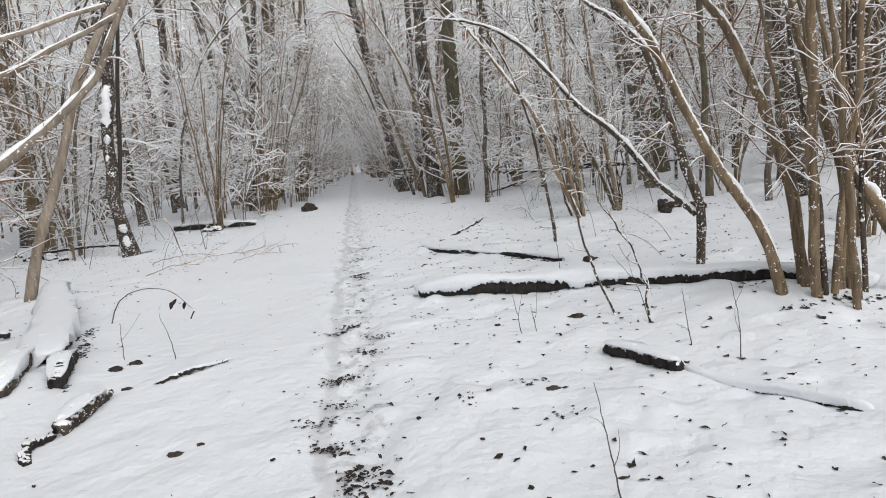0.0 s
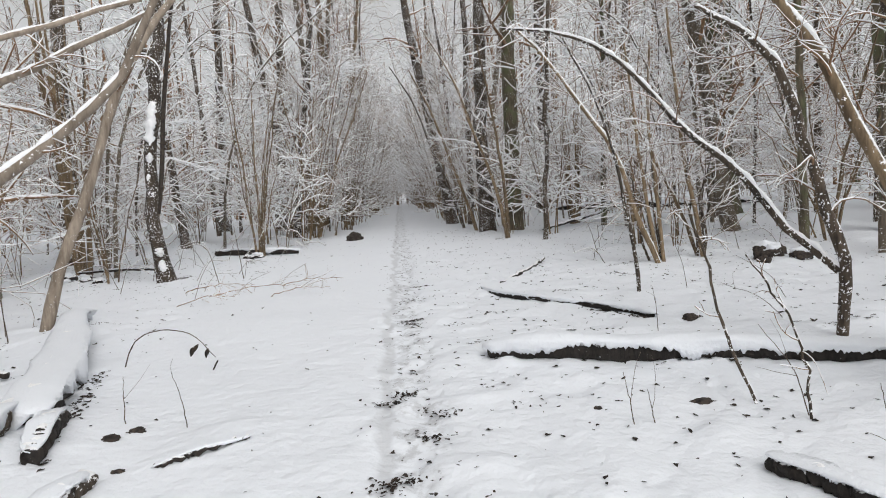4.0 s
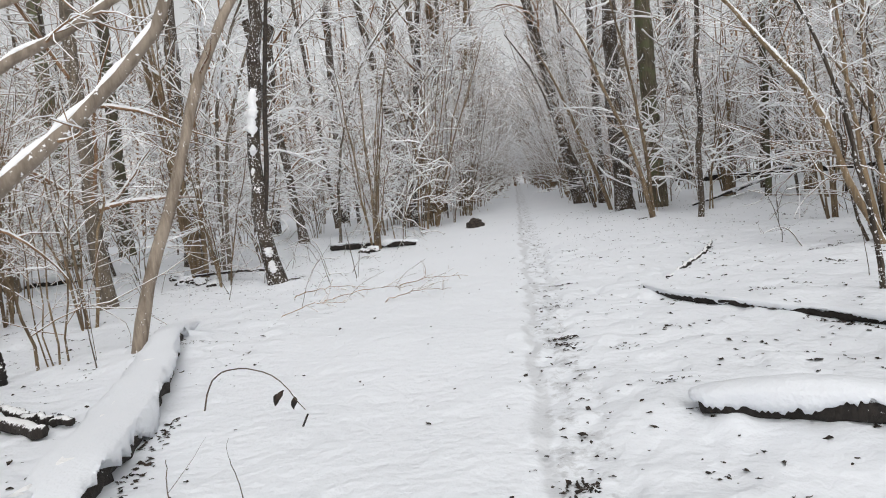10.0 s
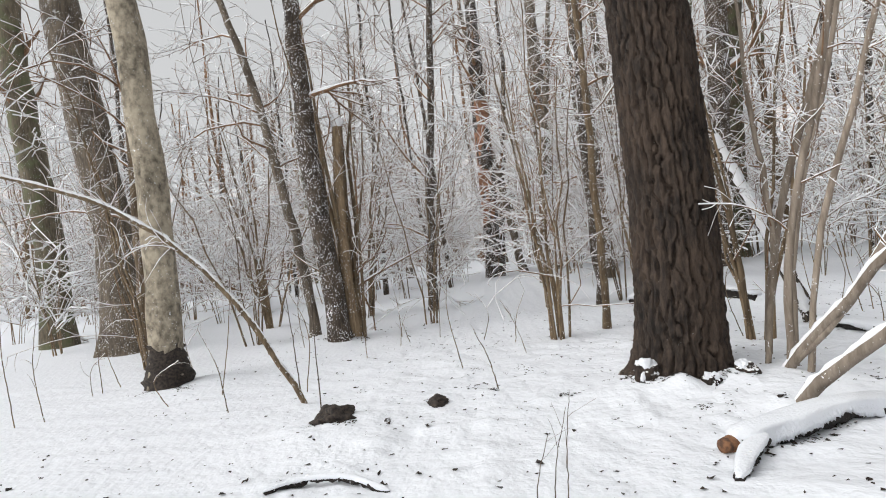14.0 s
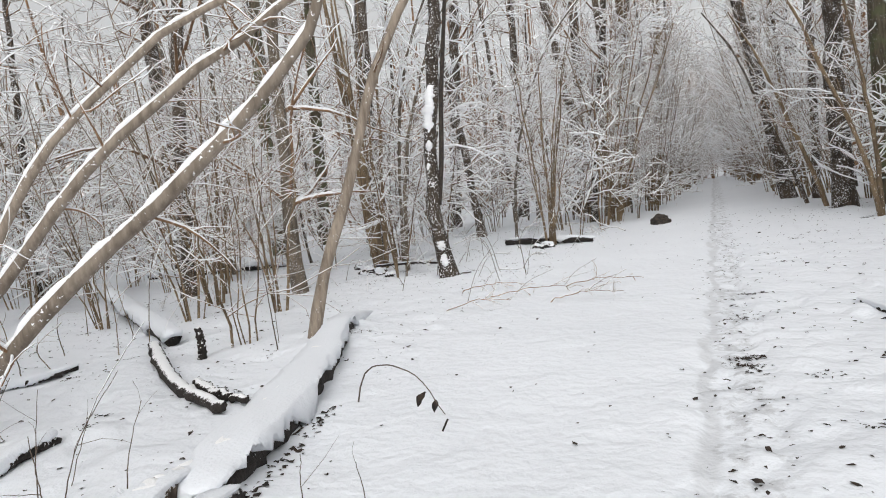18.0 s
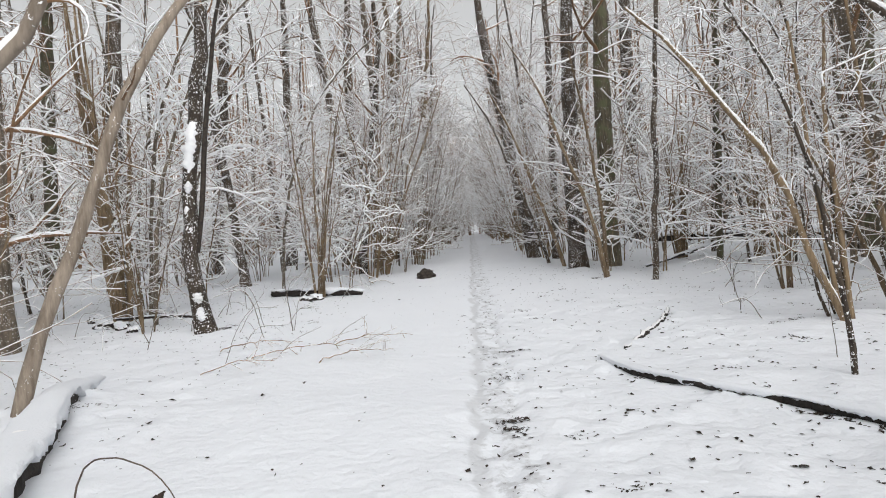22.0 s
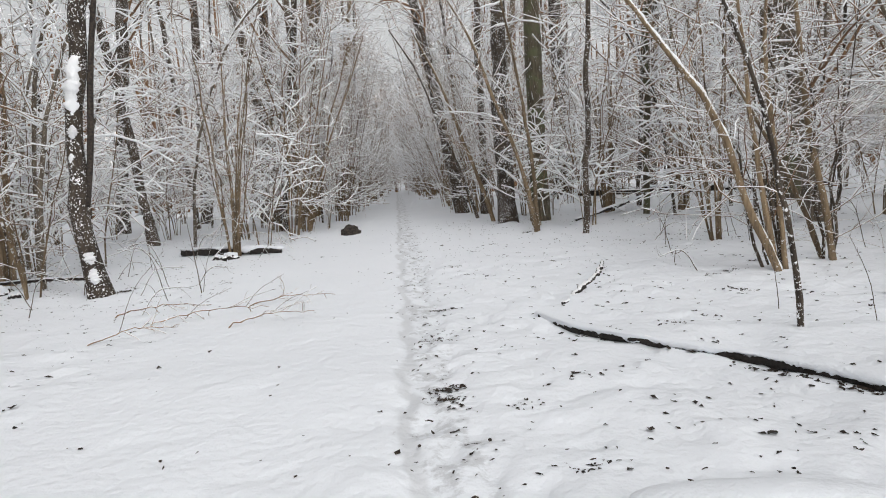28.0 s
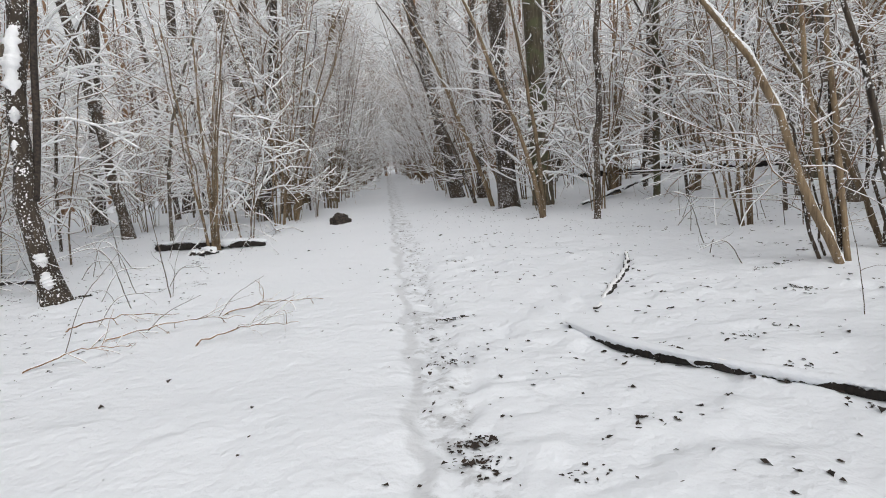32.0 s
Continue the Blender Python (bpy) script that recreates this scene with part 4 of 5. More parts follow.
    stem("sapling", [(1.75, 5.06, 0), (1.55, 5.13, 0.52), (1.45, 5.16, 1.01), (1.36, 5.19, 1.31)], [0.012, 0.009, 0.005], "thin dark sapling standing in the snow", 50, M_DARK, 4, 8, 0.35, fleck=0.4)
    stem("sapling", [(1.92, 4.76, 0), (1.86, 4.78, 0.45), (1.69, 4.85, 0.83), (1.6, 4.89, 0.98)], [0.009, 0.007, 0.004], "thin forked sapling standing in the snow", 51, M_DARK, 6, 8, 0.3, fleck=0.4)


def fallen_wood():
    log("fallen_log", [(0.06, 6.42, 0.04), (0.71, 6.17, 0.06), (1.3, 6.08, 0.06), (1.87, 5.96, 0.05), (2.53, 5.72, 0.05), (3.29, 5.15, 0.04), (3.85, 4.7, 0.04)], [0.075, 0.1, 0.1, 0.085, 0.08, 0.08], "long dark fallen log under a thick snow cap", 61, 0.065, k=60, bare=0.4, back=0, wide=1.1)
    log("fallen_branch", [(0.29, 10.12, 0.02), (0.54, 9.38, 0.03), (0.98, 8.74, 0.03), (1.5, 8.28, 0.03), (1.82, 7.88, 0.03), (1.97, 7.55, 0.02)], [0.018, 0.05, 0.04, 0.045, 0.05, 0.04], "dark fallen branch half buried in snow", 62, 0.03, bare=0.15, back=0)
    log("fallen_branch", [(0.62, 10.4, 0.0), (0.94, 11.09, 0.02), (1.32, 11.81, 0.02), (1.72, 12.95, 0.01)], [0.02, 0.035, 0.03, 0.02], "thin dark fallen branch in the snow", 63, 0)
    log("broken_log", [(1.35, 4.21, 0.03), (1.5, 3.96, 0.04), (1.66, 3.67, 0.03)], [0.05, 0.055, 0.045], "short broken brown log lying in snow", 64, 0.025, bare=-0.2)
    log("buried_log", [(1.7, 3.7, -0.02), (1.87, 3.4, -0.01), (2.06, 3.15, 0.0), (2.29, 2.83, -0.01)], [0.035, 0.035, 0.035, 0.025], "thin log almost buried in snow", 71, 0.05, bare=1.0)
    log("snowy_log", [(-5.65, 10.5, -0.1), (-5.0, 9.1, 0.0), (-4.2, 7.6, 0.05), (-3.6, 6.35, 0.06), (-3.25, 5.6, 0.05), (-3.0, 5.15, 0.0)], [0.09, 0.14, 0.17, 0.16, 0.11], "big fallen log buried under deep snow", 65, 0.07, k=60, wide=1.12, bare=0.35, back=1)
    log("broken_log", [(-3.36, 5.62, 0.03), (-3.22, 5.15, 0.06), (-3.1, 4.72, 0.05), (-3.04, 4.5, 0.0)], [0.06, 0.1, 0.1, 0.06], "broken log end with a black side under snow", 72, 0.025, mat=M_DARK, bare=-0.3)
    log("broken_log", [(-2.92, 5.35, 0.04), (-2.82, 5.0, 0.06), (-2.7, 4.66, 0.04)], [0.05, 0.085, 0.06], "short broken black log end under snow", 86, 0.025, bare=-0.35)
    log("broken_log", [(-2.26, 4.46, 0.03), (-2.28, 4.2, 0.06), (-2.32, 3.93, 0.04)], [0.055, 0.075, 0.06], "short broken dark log end under snow", 73, 0.03, mat=M_DARK, bare=-0.3)
    log("fallen_branch", [(-2.33, 3.9, 0.02), (-2.38, 3.72, 0.02), (-2.3, 3.5, 0.0)], [0.025, 0.03, 0.02], "short dark stick half buried in snow", 87, 0)
    log("fallen_branch", [(-1.98, 4.6, 0.0), (-1.75, 4.7, 0.03), (-1.5, 4.95, 0.01)], [0.015, 0.02, 0.012], "thin twig half buried in snow", 88, 0.012, bare=0.2)
    log("fallen_log", [(-13.7, 12.07, 0.25), (-10.33, 10.18, 0.15), (-7.31, 8.56, 0.08)], [0.132, 0.132, 0.11], "long fallen trunk under deep snow", 66, 0.12, bare=0.5)
    log("forked_log", [(-7.4, 8.3, 0.05), (-6.4, 7.6, 0.06), (-5.29, 6.95, 0.06), (-4.3, 6.56, 0.05)], [0.07, 0.075, 0.07, 0.05], "dark forked fallen branch with little snow", 74, 0)
    log("forked_log", [(-5.2, 7.05, 0.08), (-4.7, 6.85, 0.06), (-4.28, 6.78, 0.05)], [0.045, 0.045, 0.03], "dark fork of a fallen branch", 75, 0)
    log("broken_stick", [(-6.15, 7.95, -0.02), (-6.12, 7.95, 0.15), (-6.1, 7.93, 0.36)], [0.05, 0.045, 0.04], "short dark stick standing in the snow", 76, 0)
    log("cut_log", [(-4.58, 3.93, 0.04), (-4.72, 4.25, 0.07), (-4.94, 4.78, 0.07), (-5.12, 5.3, 0.03)], [0.08, 0.09, 0.085, 0.055], "sawn log with an orange end under snow", 67, 0.05, bare=0.9, wide=1.25)
    log("fallen_branch", [(-4.6, 4.15, 0.06), (-4.4, 3.98, 0.04), (-4.05, 3.77, 0)], [0.042, 0.05, 0.03], "snowy forked branch beside a sawn log", 77, 0.04, bare=0.6, wide=1.2)
    log("fallen_branch", [(-5.01, 5.12, 0.03), (-5.1, 5.4, 0.05), (-5.16, 5.75, 0.03)], [0.05, 0.06, 0.05], "dark fallen branch under snow", 78, 0.05, bare=0.4)
    log("fallen_branch", [(-4.5, 0.8, 0.0), (-4.63, 0.98, 0.03), (-4.64, 1.3, 0.04), (-4.46, 1.68, 0.0)], [0.02, 0.025, 0.02], "thin snowy branch lying in the snow", 84, 0.03, bare=0.2)
    log("fallen_branch", [(-8.4, 6.46, 0.04), (-7.5, 6.85, 0.05), (-7.42, 7.35, 0.04)], [0.045, 0.05, 0.035], "dark fallen branch in the snow", 68, 0.05)
    log("fallen_branch", [(-8.45, 5.86, 0.45), (-9.27, 5.15, 0.55), (-10.32, 4.61, 0.35)], [0.064, 0.075, 0.053], "snowy broken bough leaning behind the oak", 79, 0.06)
    log("fallen_log", [(-18.63, 16.72, 0.1), (-15.6, 17.11, 0.1), (-12.82, 17.51, 0.1)], [0.113, 0.113, 0.091], "dark fallen log in the snowy wood", 69, 0.08)
    log("fallen_log", [(-6.45, 18.15, 0.06), (-5.22, 17.6, 0.09), (-3.94, 17.4, 0.05)], [0.09, 0.1, 0.06], "dark log at the foot of the bushes", 70, 0.05, bare=0.1)
    log("fallen_log", [(4.59, 27.89, 0.25), (8.95, 26.15, 0.2), (12.8, 25.07, 0.15)], [0.133, 0.146, 0.107], "long fallen trunk deep in the wood", 80, 0.07, bare=0.1)
    log("fallen_branch", [(2.63, 18.86, 0.08), (4.3, 20.87, 0.2), (5.69, 22.68, 0.3)], [0.036, 0.053, 0.036], "thin dark pole lying by the trees", 81, 0.03)
    log("fallen_branch", [(-8.13, 14.53, 0.1), (-6.99, 14.22, 0.16), (-5.85, 13.82, 0.12)], [0.027, 0.032, 0.027], "thin dark pole lying beside the alder", 82, 0.015, bare=-0.2)


# ---- the wood all round ----
def free(x, y):
    """Whether a random plant may stand here: off the path, the clearing and the measured things."""
    side = x - path_x(y)
    if y > 16 and (-2.0 < side < 2.9 if y < 40 else -1.4 < side < 1.9):
        return False
    if -4 < y <= 16 and x > -8.0 and x < 5.5 and y < 12.5:
        return False
    if 12 <= y <= 18 and -3.6 < side < 3.6:
        return False
    if math.hypot(x + 0.5, y - 3) < 8.5:
        return False
    if x < -4 and -3 < y < 9 and math.hypot(x + 0.5, y - 3) < 12.5:
        return False
    if x < -8 and abs(math.degrees(math.atan2(y - 2.5, -(x + 0.5))) - 1.5) < 3.2 and x > -25:
        return False
    return True


def clumps():
    """The bushes that stand out, each at its own place."""
    for x, y, seed, stems, tall, splay, lean, r, label in (
        (-4.97, 17.25, 81, 11, 5.2, 0.13, (0.02, 0), 0.026, "fan of brown hazel stems over a dark log"),
        (-8.1, 14.7, 82, 9, 7.0, 0.07, (0, 0), 0.05, "tight clump of thick brown hazel stems"),
        (4.16, 21.4, 83, 18, 4.4, 0.1, (0, 0), 0.028, "upright brown bush of many thin stems"),
        (3.28, 11.25, 84, 4, 2.82, 0.14, (-0.22, 0), 0.024, "small group of thin dark saplings"),
        (4.24, 11.84, 85, 4, 3.07, 0.12, (-0.06, 0), 0.024, "small group of thin dark saplings"),
        (5.87, 20.42, 86, 5, 3.67, 0.1, (0, 0), 0.034, "group of thin upright saplings"),
        (-4.47, 22.38, 87, 8, 5.98, 0.22, (0.12, 0), 0.033, "hazel bush leaning over the footpath"),
        (-6.16, 8.61, 88, 5, 2.72, 0.1, (0, 0), 0.015, "few thin hazel shoots beside a leaning tree"),
        (-11.45, 0.06, 89, 9, 6.33, 0.1, (0, 0), 0.046, "clump of brown snow-flecked hazel stems"),
        (-8.01, 5.59, 90, 7, 5.86, 0.12, (0, 0), 0.032, "clump of hazel poles behind the oak"),
        (-9.63, 3.44, 91, 9, 5.48, 0.1, (0, 0), 0.022, "thin upright shoots beside the oak"),
        (-12.79, 5.45, 92, 8, 5.33, 0.18, (0, 0), 0.023, "bare bush with snow-lined twigs behind the oak"),
        (-15.8, -0.58, 93, 8, 5.95, 0.25, (0, 0), 0.029, "bare bush laced with snow"),
        (-10.62, -3.36, 94, 7, 5.49, 0.25, (0, 0), 0.024, "bare bush laced with snow by the birch"),
        (-15.39, -2.89, 95, 8, 6.16, 0.28, (0, 0), 0.030, "bare bush laced with snow"),
        (7.13, 12.89, 96, 8, 4.76, 0.25, (-0.1, 0), 0.029, "hazel bush at the clearing's edge"),
        (7.81, 9.42, 97, 8, 4.78, 0.25, (-0.1, 0), 0.030, "hazel bush at the clearing's edge"),
        (5.44, 6.95, 98, 7, 5.08, 0.22, (-0.06, 0), 0.033, "hazel bush beside the long log"),
        (-7.42, 10.6, 99, 6, 4.83, 0.14, (0, 0), 0.021, "bare bush behind the leaning tree"),
        (-9.78, 11.49, 80, 8, 5.28, 0.22, (0, 0), 0.025, "bare bush laced with snow"),
    ):
        ob = bush("hazel_bush", label, seed, stems, tall, splay, 8 + 4 * stems, 14 * stems, r, lean, M_DARK if "dark sap" in label else None, reach=1.3, group="bushes by the clearing")
        ob.location = (x, y, float(height(x, y)) - 0.02)


def random_wood():
    rng = random.Random(5)
    near = [bush("hazel_bush", "bare hazel bush with snow-lined twigs", 100 + i, 5 + i % 3, 4.2 + 0.4 * i, 0.16 + 0.03 * (i % 3), 44, 150, 0.016, fine=0.003) for i in range(5)]
    far = [bush("hazel_bush", "bare hazel bush with snow-lined twigs", 200 + i, 5, 4.8 + 0.4 * i, 0.2, 36, 100, 0.015, split=False, reach=1.4, fine=0.01) for i in range(5)]
    arch = [bush("arching_hazel", "tall hazel bush arching over the footpath", 400 + i, 6, 6.5 + 0.5 * i, 0.14, 44, 80, 0.018, (0.17, 0), split=False, reach=1.35, fine=0.006) for i in range(4)]
    bark = (M_DARK, M_GREY, M_MOSS, M_DARK, M_HAZEL)
    kinds = [tree("young_tree", [(0, 0, 0), (0.1 * (i - 2), 0.1, 3), (0.25 * (i - 2), 0.2, 6)], [0.04 + 0.019 * i, 0.035 + 0.017 * i], bark[i % 5],
                  "bare woodland tree with snow along its branches", 300 + i, 11 + i * 0.8, 18, 54, 110, 8, 0.1, 0.2, group="woodland trees", spread=3.6, fine=0.005) for i in range(7)]
    slim = [stem("arching_sapling", [(0, 0, 0), (0.15, 0.05, 1.6), (0.45, 0.1 * i, 3.2), (1.1, 0.1 * i, 4.7), (2.1, 0.15 * i, 5.9), (3.2, 0.1 * i, 6.6)], [0.04, 0.035, 0.028, 0.02, 0.008],
                 "slender bare sapling arching under snow-lined twigs", 440 + i, M_DARK if i % 2 else M_GREY, 26, 110, 1.9, 1.15, 6, group="arching saplings", s=(0.12, 1), fleck=1.4) for i in range(5)]
    spots = []

    def place(proto, x, y, s, turn=None, gap=0.6):
        if all((x - a) ** 2 + (y - b) ** 2 > gap for a, b in spots):
            spots.append((x, y))
            ob = copy_thing(proto, pose(x, y, float(height(x, y)) - 0.03, 0, 0, rng.uniform(0, 360) if turn is None else turn))
            ob.scale = (s, s, s * rng.uniform(0.9, 1.1))

    # bushes that line the path and lean over it
    for k in range(44):
        y = 21 + k * 1.1
        for sgn, off in ((-1, 2.3), (1, 3.0)):
            x = path_x(y) + sgn * (off * (1 - 0.55 * (y - 21) / 48) + rng.uniform(-0.2, 1.5))
            place(arch[rng.randrange(4)], x, y + rng.uniform(-0.5, 0.5), rng.uniform(0.5, 1.2), (0 if sgn < 0 else 180) + rng.uniform(-40, 40))
    for _ in range(760):
        d, a = 46 * math.sqrt(rng.uniform(0.04, 1)), rng.uniform(-45, 130)
        x, y = -0.5 - d * math.sin(math.radians(a)), 3 + d * math.cos(math.radians(a))
        if not free(x, y):
            continue
        u = rng.random()
        if u < 0.17:
            place(kinds[rng.randrange(7)], x, y, rng.uniform(0.75, 1.15))
        elif u < 0.2 + (0.5 if d < 28 else 0.2):
            place((near if d < 15 else far)[rng.randrange(5)], x, y, rng.uniform(0.75, 1.2))
    # the wood on the other side of the clearing
    for k in range(64):
        d, a = rng.uniform(11, 40), rng.uniform(22, 66)
        x, y = -0.3 + d * math.sin(math.radians(a)), 4 + d * math.cos(math.radians(a))
        if x > 6.2 and free(x, y):
            place(kinds[rng.randrange(7)] if k % 3 else near[rng.randrange(5)], x, y, rng.uniform(0.75, 1.15))
    # the deep wood beyond the oak and the birch
    for k in range(90):
        d, a = rng.uniform(15, 40), rng.uniform(45, 128)
        x, y = -0.5 - d * math.sin(math.radians(a)), 3 + d * math.cos(math.radians(a))
        if free(x, y):
            place(kinds[rng.randrange(4)] if k % 7 == 0 else far[rng.randrange(5)], x, y, rng.uniform(0.8, 1.25), gap=0.3)
    for k in range(14):
        y = 23 + k * 3.0
        for sgn in (-1, 1):
            place(kinds[rng.randrange(7)], path_x(y) + sgn * rng.uniform(2.6, 4.2), y + rng.uniform(-1, 1), rng.uniform(0.9, 1.2), gap=0.2)
    # slender hazels that close over the footpath
    for k in range(34):
        y = 25 + k * 1.25
        sgn = -1 if k % 2 else 1
        place(arch[rng.randrange(4)], path_x(y) + sgn * rng.uniform(1.9, 2.6) * (1 - 0.4 * (y - 25) / 42), y, rng.uniform(0.8, 1.25), (0 if sgn < 0 else 180) + rng.uniform(-25, 25), gap=0.1)
    for k in range(7):
        place(far[k % 5], path_x(68) - 3 + k, 67 + rng.uniform(0, 4), 1.1, gap=0.2)
    # saplings whose snowy boughs cross above the path and the clearing's edge
    for k in range(48):
        y = 14.5 + (k // 2) * 0.95
        sgn = -1 if k % 2 else 1
        x = path_x(y) + sgn * (rng.uniform(2.6, 8.5) + (1.6 if y < 18 else 0))
        if free(x, y):
            place(slim[rng.randrange(5)], x, y, rng.uniform(0.75, 1.25), (0 if sgn < 0 else 180) + rng.uniform(-75, 75), gap=0.25)
    # behind the walker
    for _ in range(16):
        a, d = rng.uniform(130, 315), rng.uniform(16, 32)
        place(kinds[rng.randrange(7)], -0.5 - d * math.sin(math.radians(a)), 3 + d * math.cos(math.radians(a)), rng.uniform(0.8, 1.1))
    for proto in near + far + arch + kinds + slim:
        for o in (proto, *proto.children_recursive):
            bpy.data.objects.remove(o)


def far_woods():
    rng = np.random.RandomState(77)
    n = 1300
    a = np.radians(rng.uniform(-60, 150, n))
    d = rng.uniform(40, 112, n)
    x, y = -0.5 - d * np.sin(a), 3 + d * np.cos(a)
    keep = (np.abs(x - path_x(y)) > 1.6) | (y > 66)
    x, y = x[keep], y[keep]
    n = len(x)
    z = height(x, y) - 0.1
    k = 5
    s = np.linspace(0, 1, k)
    tall = rng.uniform(9, 20, n)
    lean = rng.normal(0, 0.05, (n, 2))
    p = np.stack([x[:, None] + lean[:, :1] * tall[:, None] * s, y[:, None] + lean[:, 1:] * tall[:, None] * s, z[:, None] + tall[:, None] * s], -1)
    r = rng.uniform(0.04, 0.2, n)[:, None] * (1 - 0.7 * s)
    b, rb = grow(p, r, 14000, rng, (0.04, 1), 3.4, (35, 80), 0.08, 0.2, 0.3, 4, least=0.015)
    c, rc = grow(b, rb, 30000, rng, (0.1, 1), 1.5, (30, 75), 0.0, 0.25, 0.6, 3, least=0.012)
    me = mesh_of("far_woods", *joined([tubes(p, r, 5), tubes(b, rb, 3), tubes(c, rc, 3)]), M_TWIG)
    tagged(new("far_woods", me), "distant bare wood dusted with snow", "woods", kind="stuff")
    v = joined([snow_on(b, rb, rng, 3, 1.0, 0.055), snow_on(c, rc, rng, 3, 1.0, 0.055)])
    tagged(new("far_woods_snow", mesh_of("far_snow", *v, M_SNOW)), "snow on the distant branches", "snow", kind="stuff")


def backdrop():
    m, n, l, b = material("haze_glow_distance")
    pos = n.new("ShaderNodeNewGeometry").outputs["Position"]
    st = node(n, l, "ShaderNodeMapping", Vector=pos, Scale=(1, 1, 0.12))
    t = node(n, l, "ShaderNodeTexNoise", Vector=st.outputs[0], Scale=0.9, Detail=6.0, Roughness=0.7)
    # pale streaks paint the haze of the far woods into the colour
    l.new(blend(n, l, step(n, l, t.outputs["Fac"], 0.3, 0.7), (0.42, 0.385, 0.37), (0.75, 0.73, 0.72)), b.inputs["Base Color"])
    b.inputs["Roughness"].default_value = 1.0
    # emission added to brighten the distance like haze; the wall is no light source
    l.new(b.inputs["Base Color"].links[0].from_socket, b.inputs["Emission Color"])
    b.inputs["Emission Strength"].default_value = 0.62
    a = np.linspace(0, 2 * np.pi, 97)
    rr, hh = 125.0, 17 + 2.5 * value_noise(np.arange(97) * 1.0, np.zeros(97), 9, 2.0)
    hh[-1] = hh[0]
    v = np.concatenate([np.stack([rr * np.cos(a), rr * np.sin(a), np.full(97, -3.0)], -1), np.stack([rr * np.cos(a), rr * np.sin(a), hh], -1)])
    i = np.arange(96)
    q = np.stack([i, i + 97, i + 98, i + 1], -1)
    tagged(new("backdrop", mesh_of("backdrop", v, q, m)), "plain wall for distant winter woods, pale haze and glow painted in", "backdrop", kind="structure")


def litter(name, label, n, seed, lo, hi, place):
    rng = np.random.RandomState(seed)
    x, y = place(rng, n)
    n = len(x)
    size = rng.uniform(lo, hi, n) * np.where(rng.rand(n) < 0.1, 1.7, 1)
    a = rng.uniform(0, 2 * np.pi, n)
    z = height(x, y)
    s = np.linspace(-1, 1, 4)
    tilt, curl, asp = rng.uniform(-0.25, 0.3, n), rng.uniform(0.0, 0.5, n), rng.uniform(0.3, 0.95, n)
    wide = np.array([0.15, 0.9, 1.0, 0.1])[None] * rng.uniform(0.3, 1.5, (n, 4))
    vs = []
    for sg in (-1, 0, 1):
        lx = s[None] * size[:, None] * rng.uniform(0.8, 1.2, (n, 4))
        ly = sg * wide * (size * asp)[:, None] * rng.uniform(0.7, 1.2, (n, 4))
        lz = 0.002 + lx * tilt[:, None] * 0.9 + np.abs(ly) * curl[:, None] * 0.9 + 0.15 * size[:, None] + size[:, None] * rng.normal(0, 0.14, (n, 4))
        vs.append(np.stack([x[:, None] + lx * np.cos(a)[:, None] - ly * np.sin(a)[:, None], y[:, None] + lx * np.sin(a)[:, None] + ly * np.cos(a)[:, None], z[:, None] + lz], -1))
    v = np.stack(vs, 1)
    i = np.arange(n * 12).reshape(n, 3, 4)
    q = np.stack([i[:, :-1, :-1], i[:, 1:, :-1], i[:, 1:, 1:], i[:, :-1, 1:]], -1).reshape(-1, 4)
    tagged(new(name, mesh_of(name, v.reshape(-1, 3), q, M_LEAF)), label, "leaves", kind="stuff")


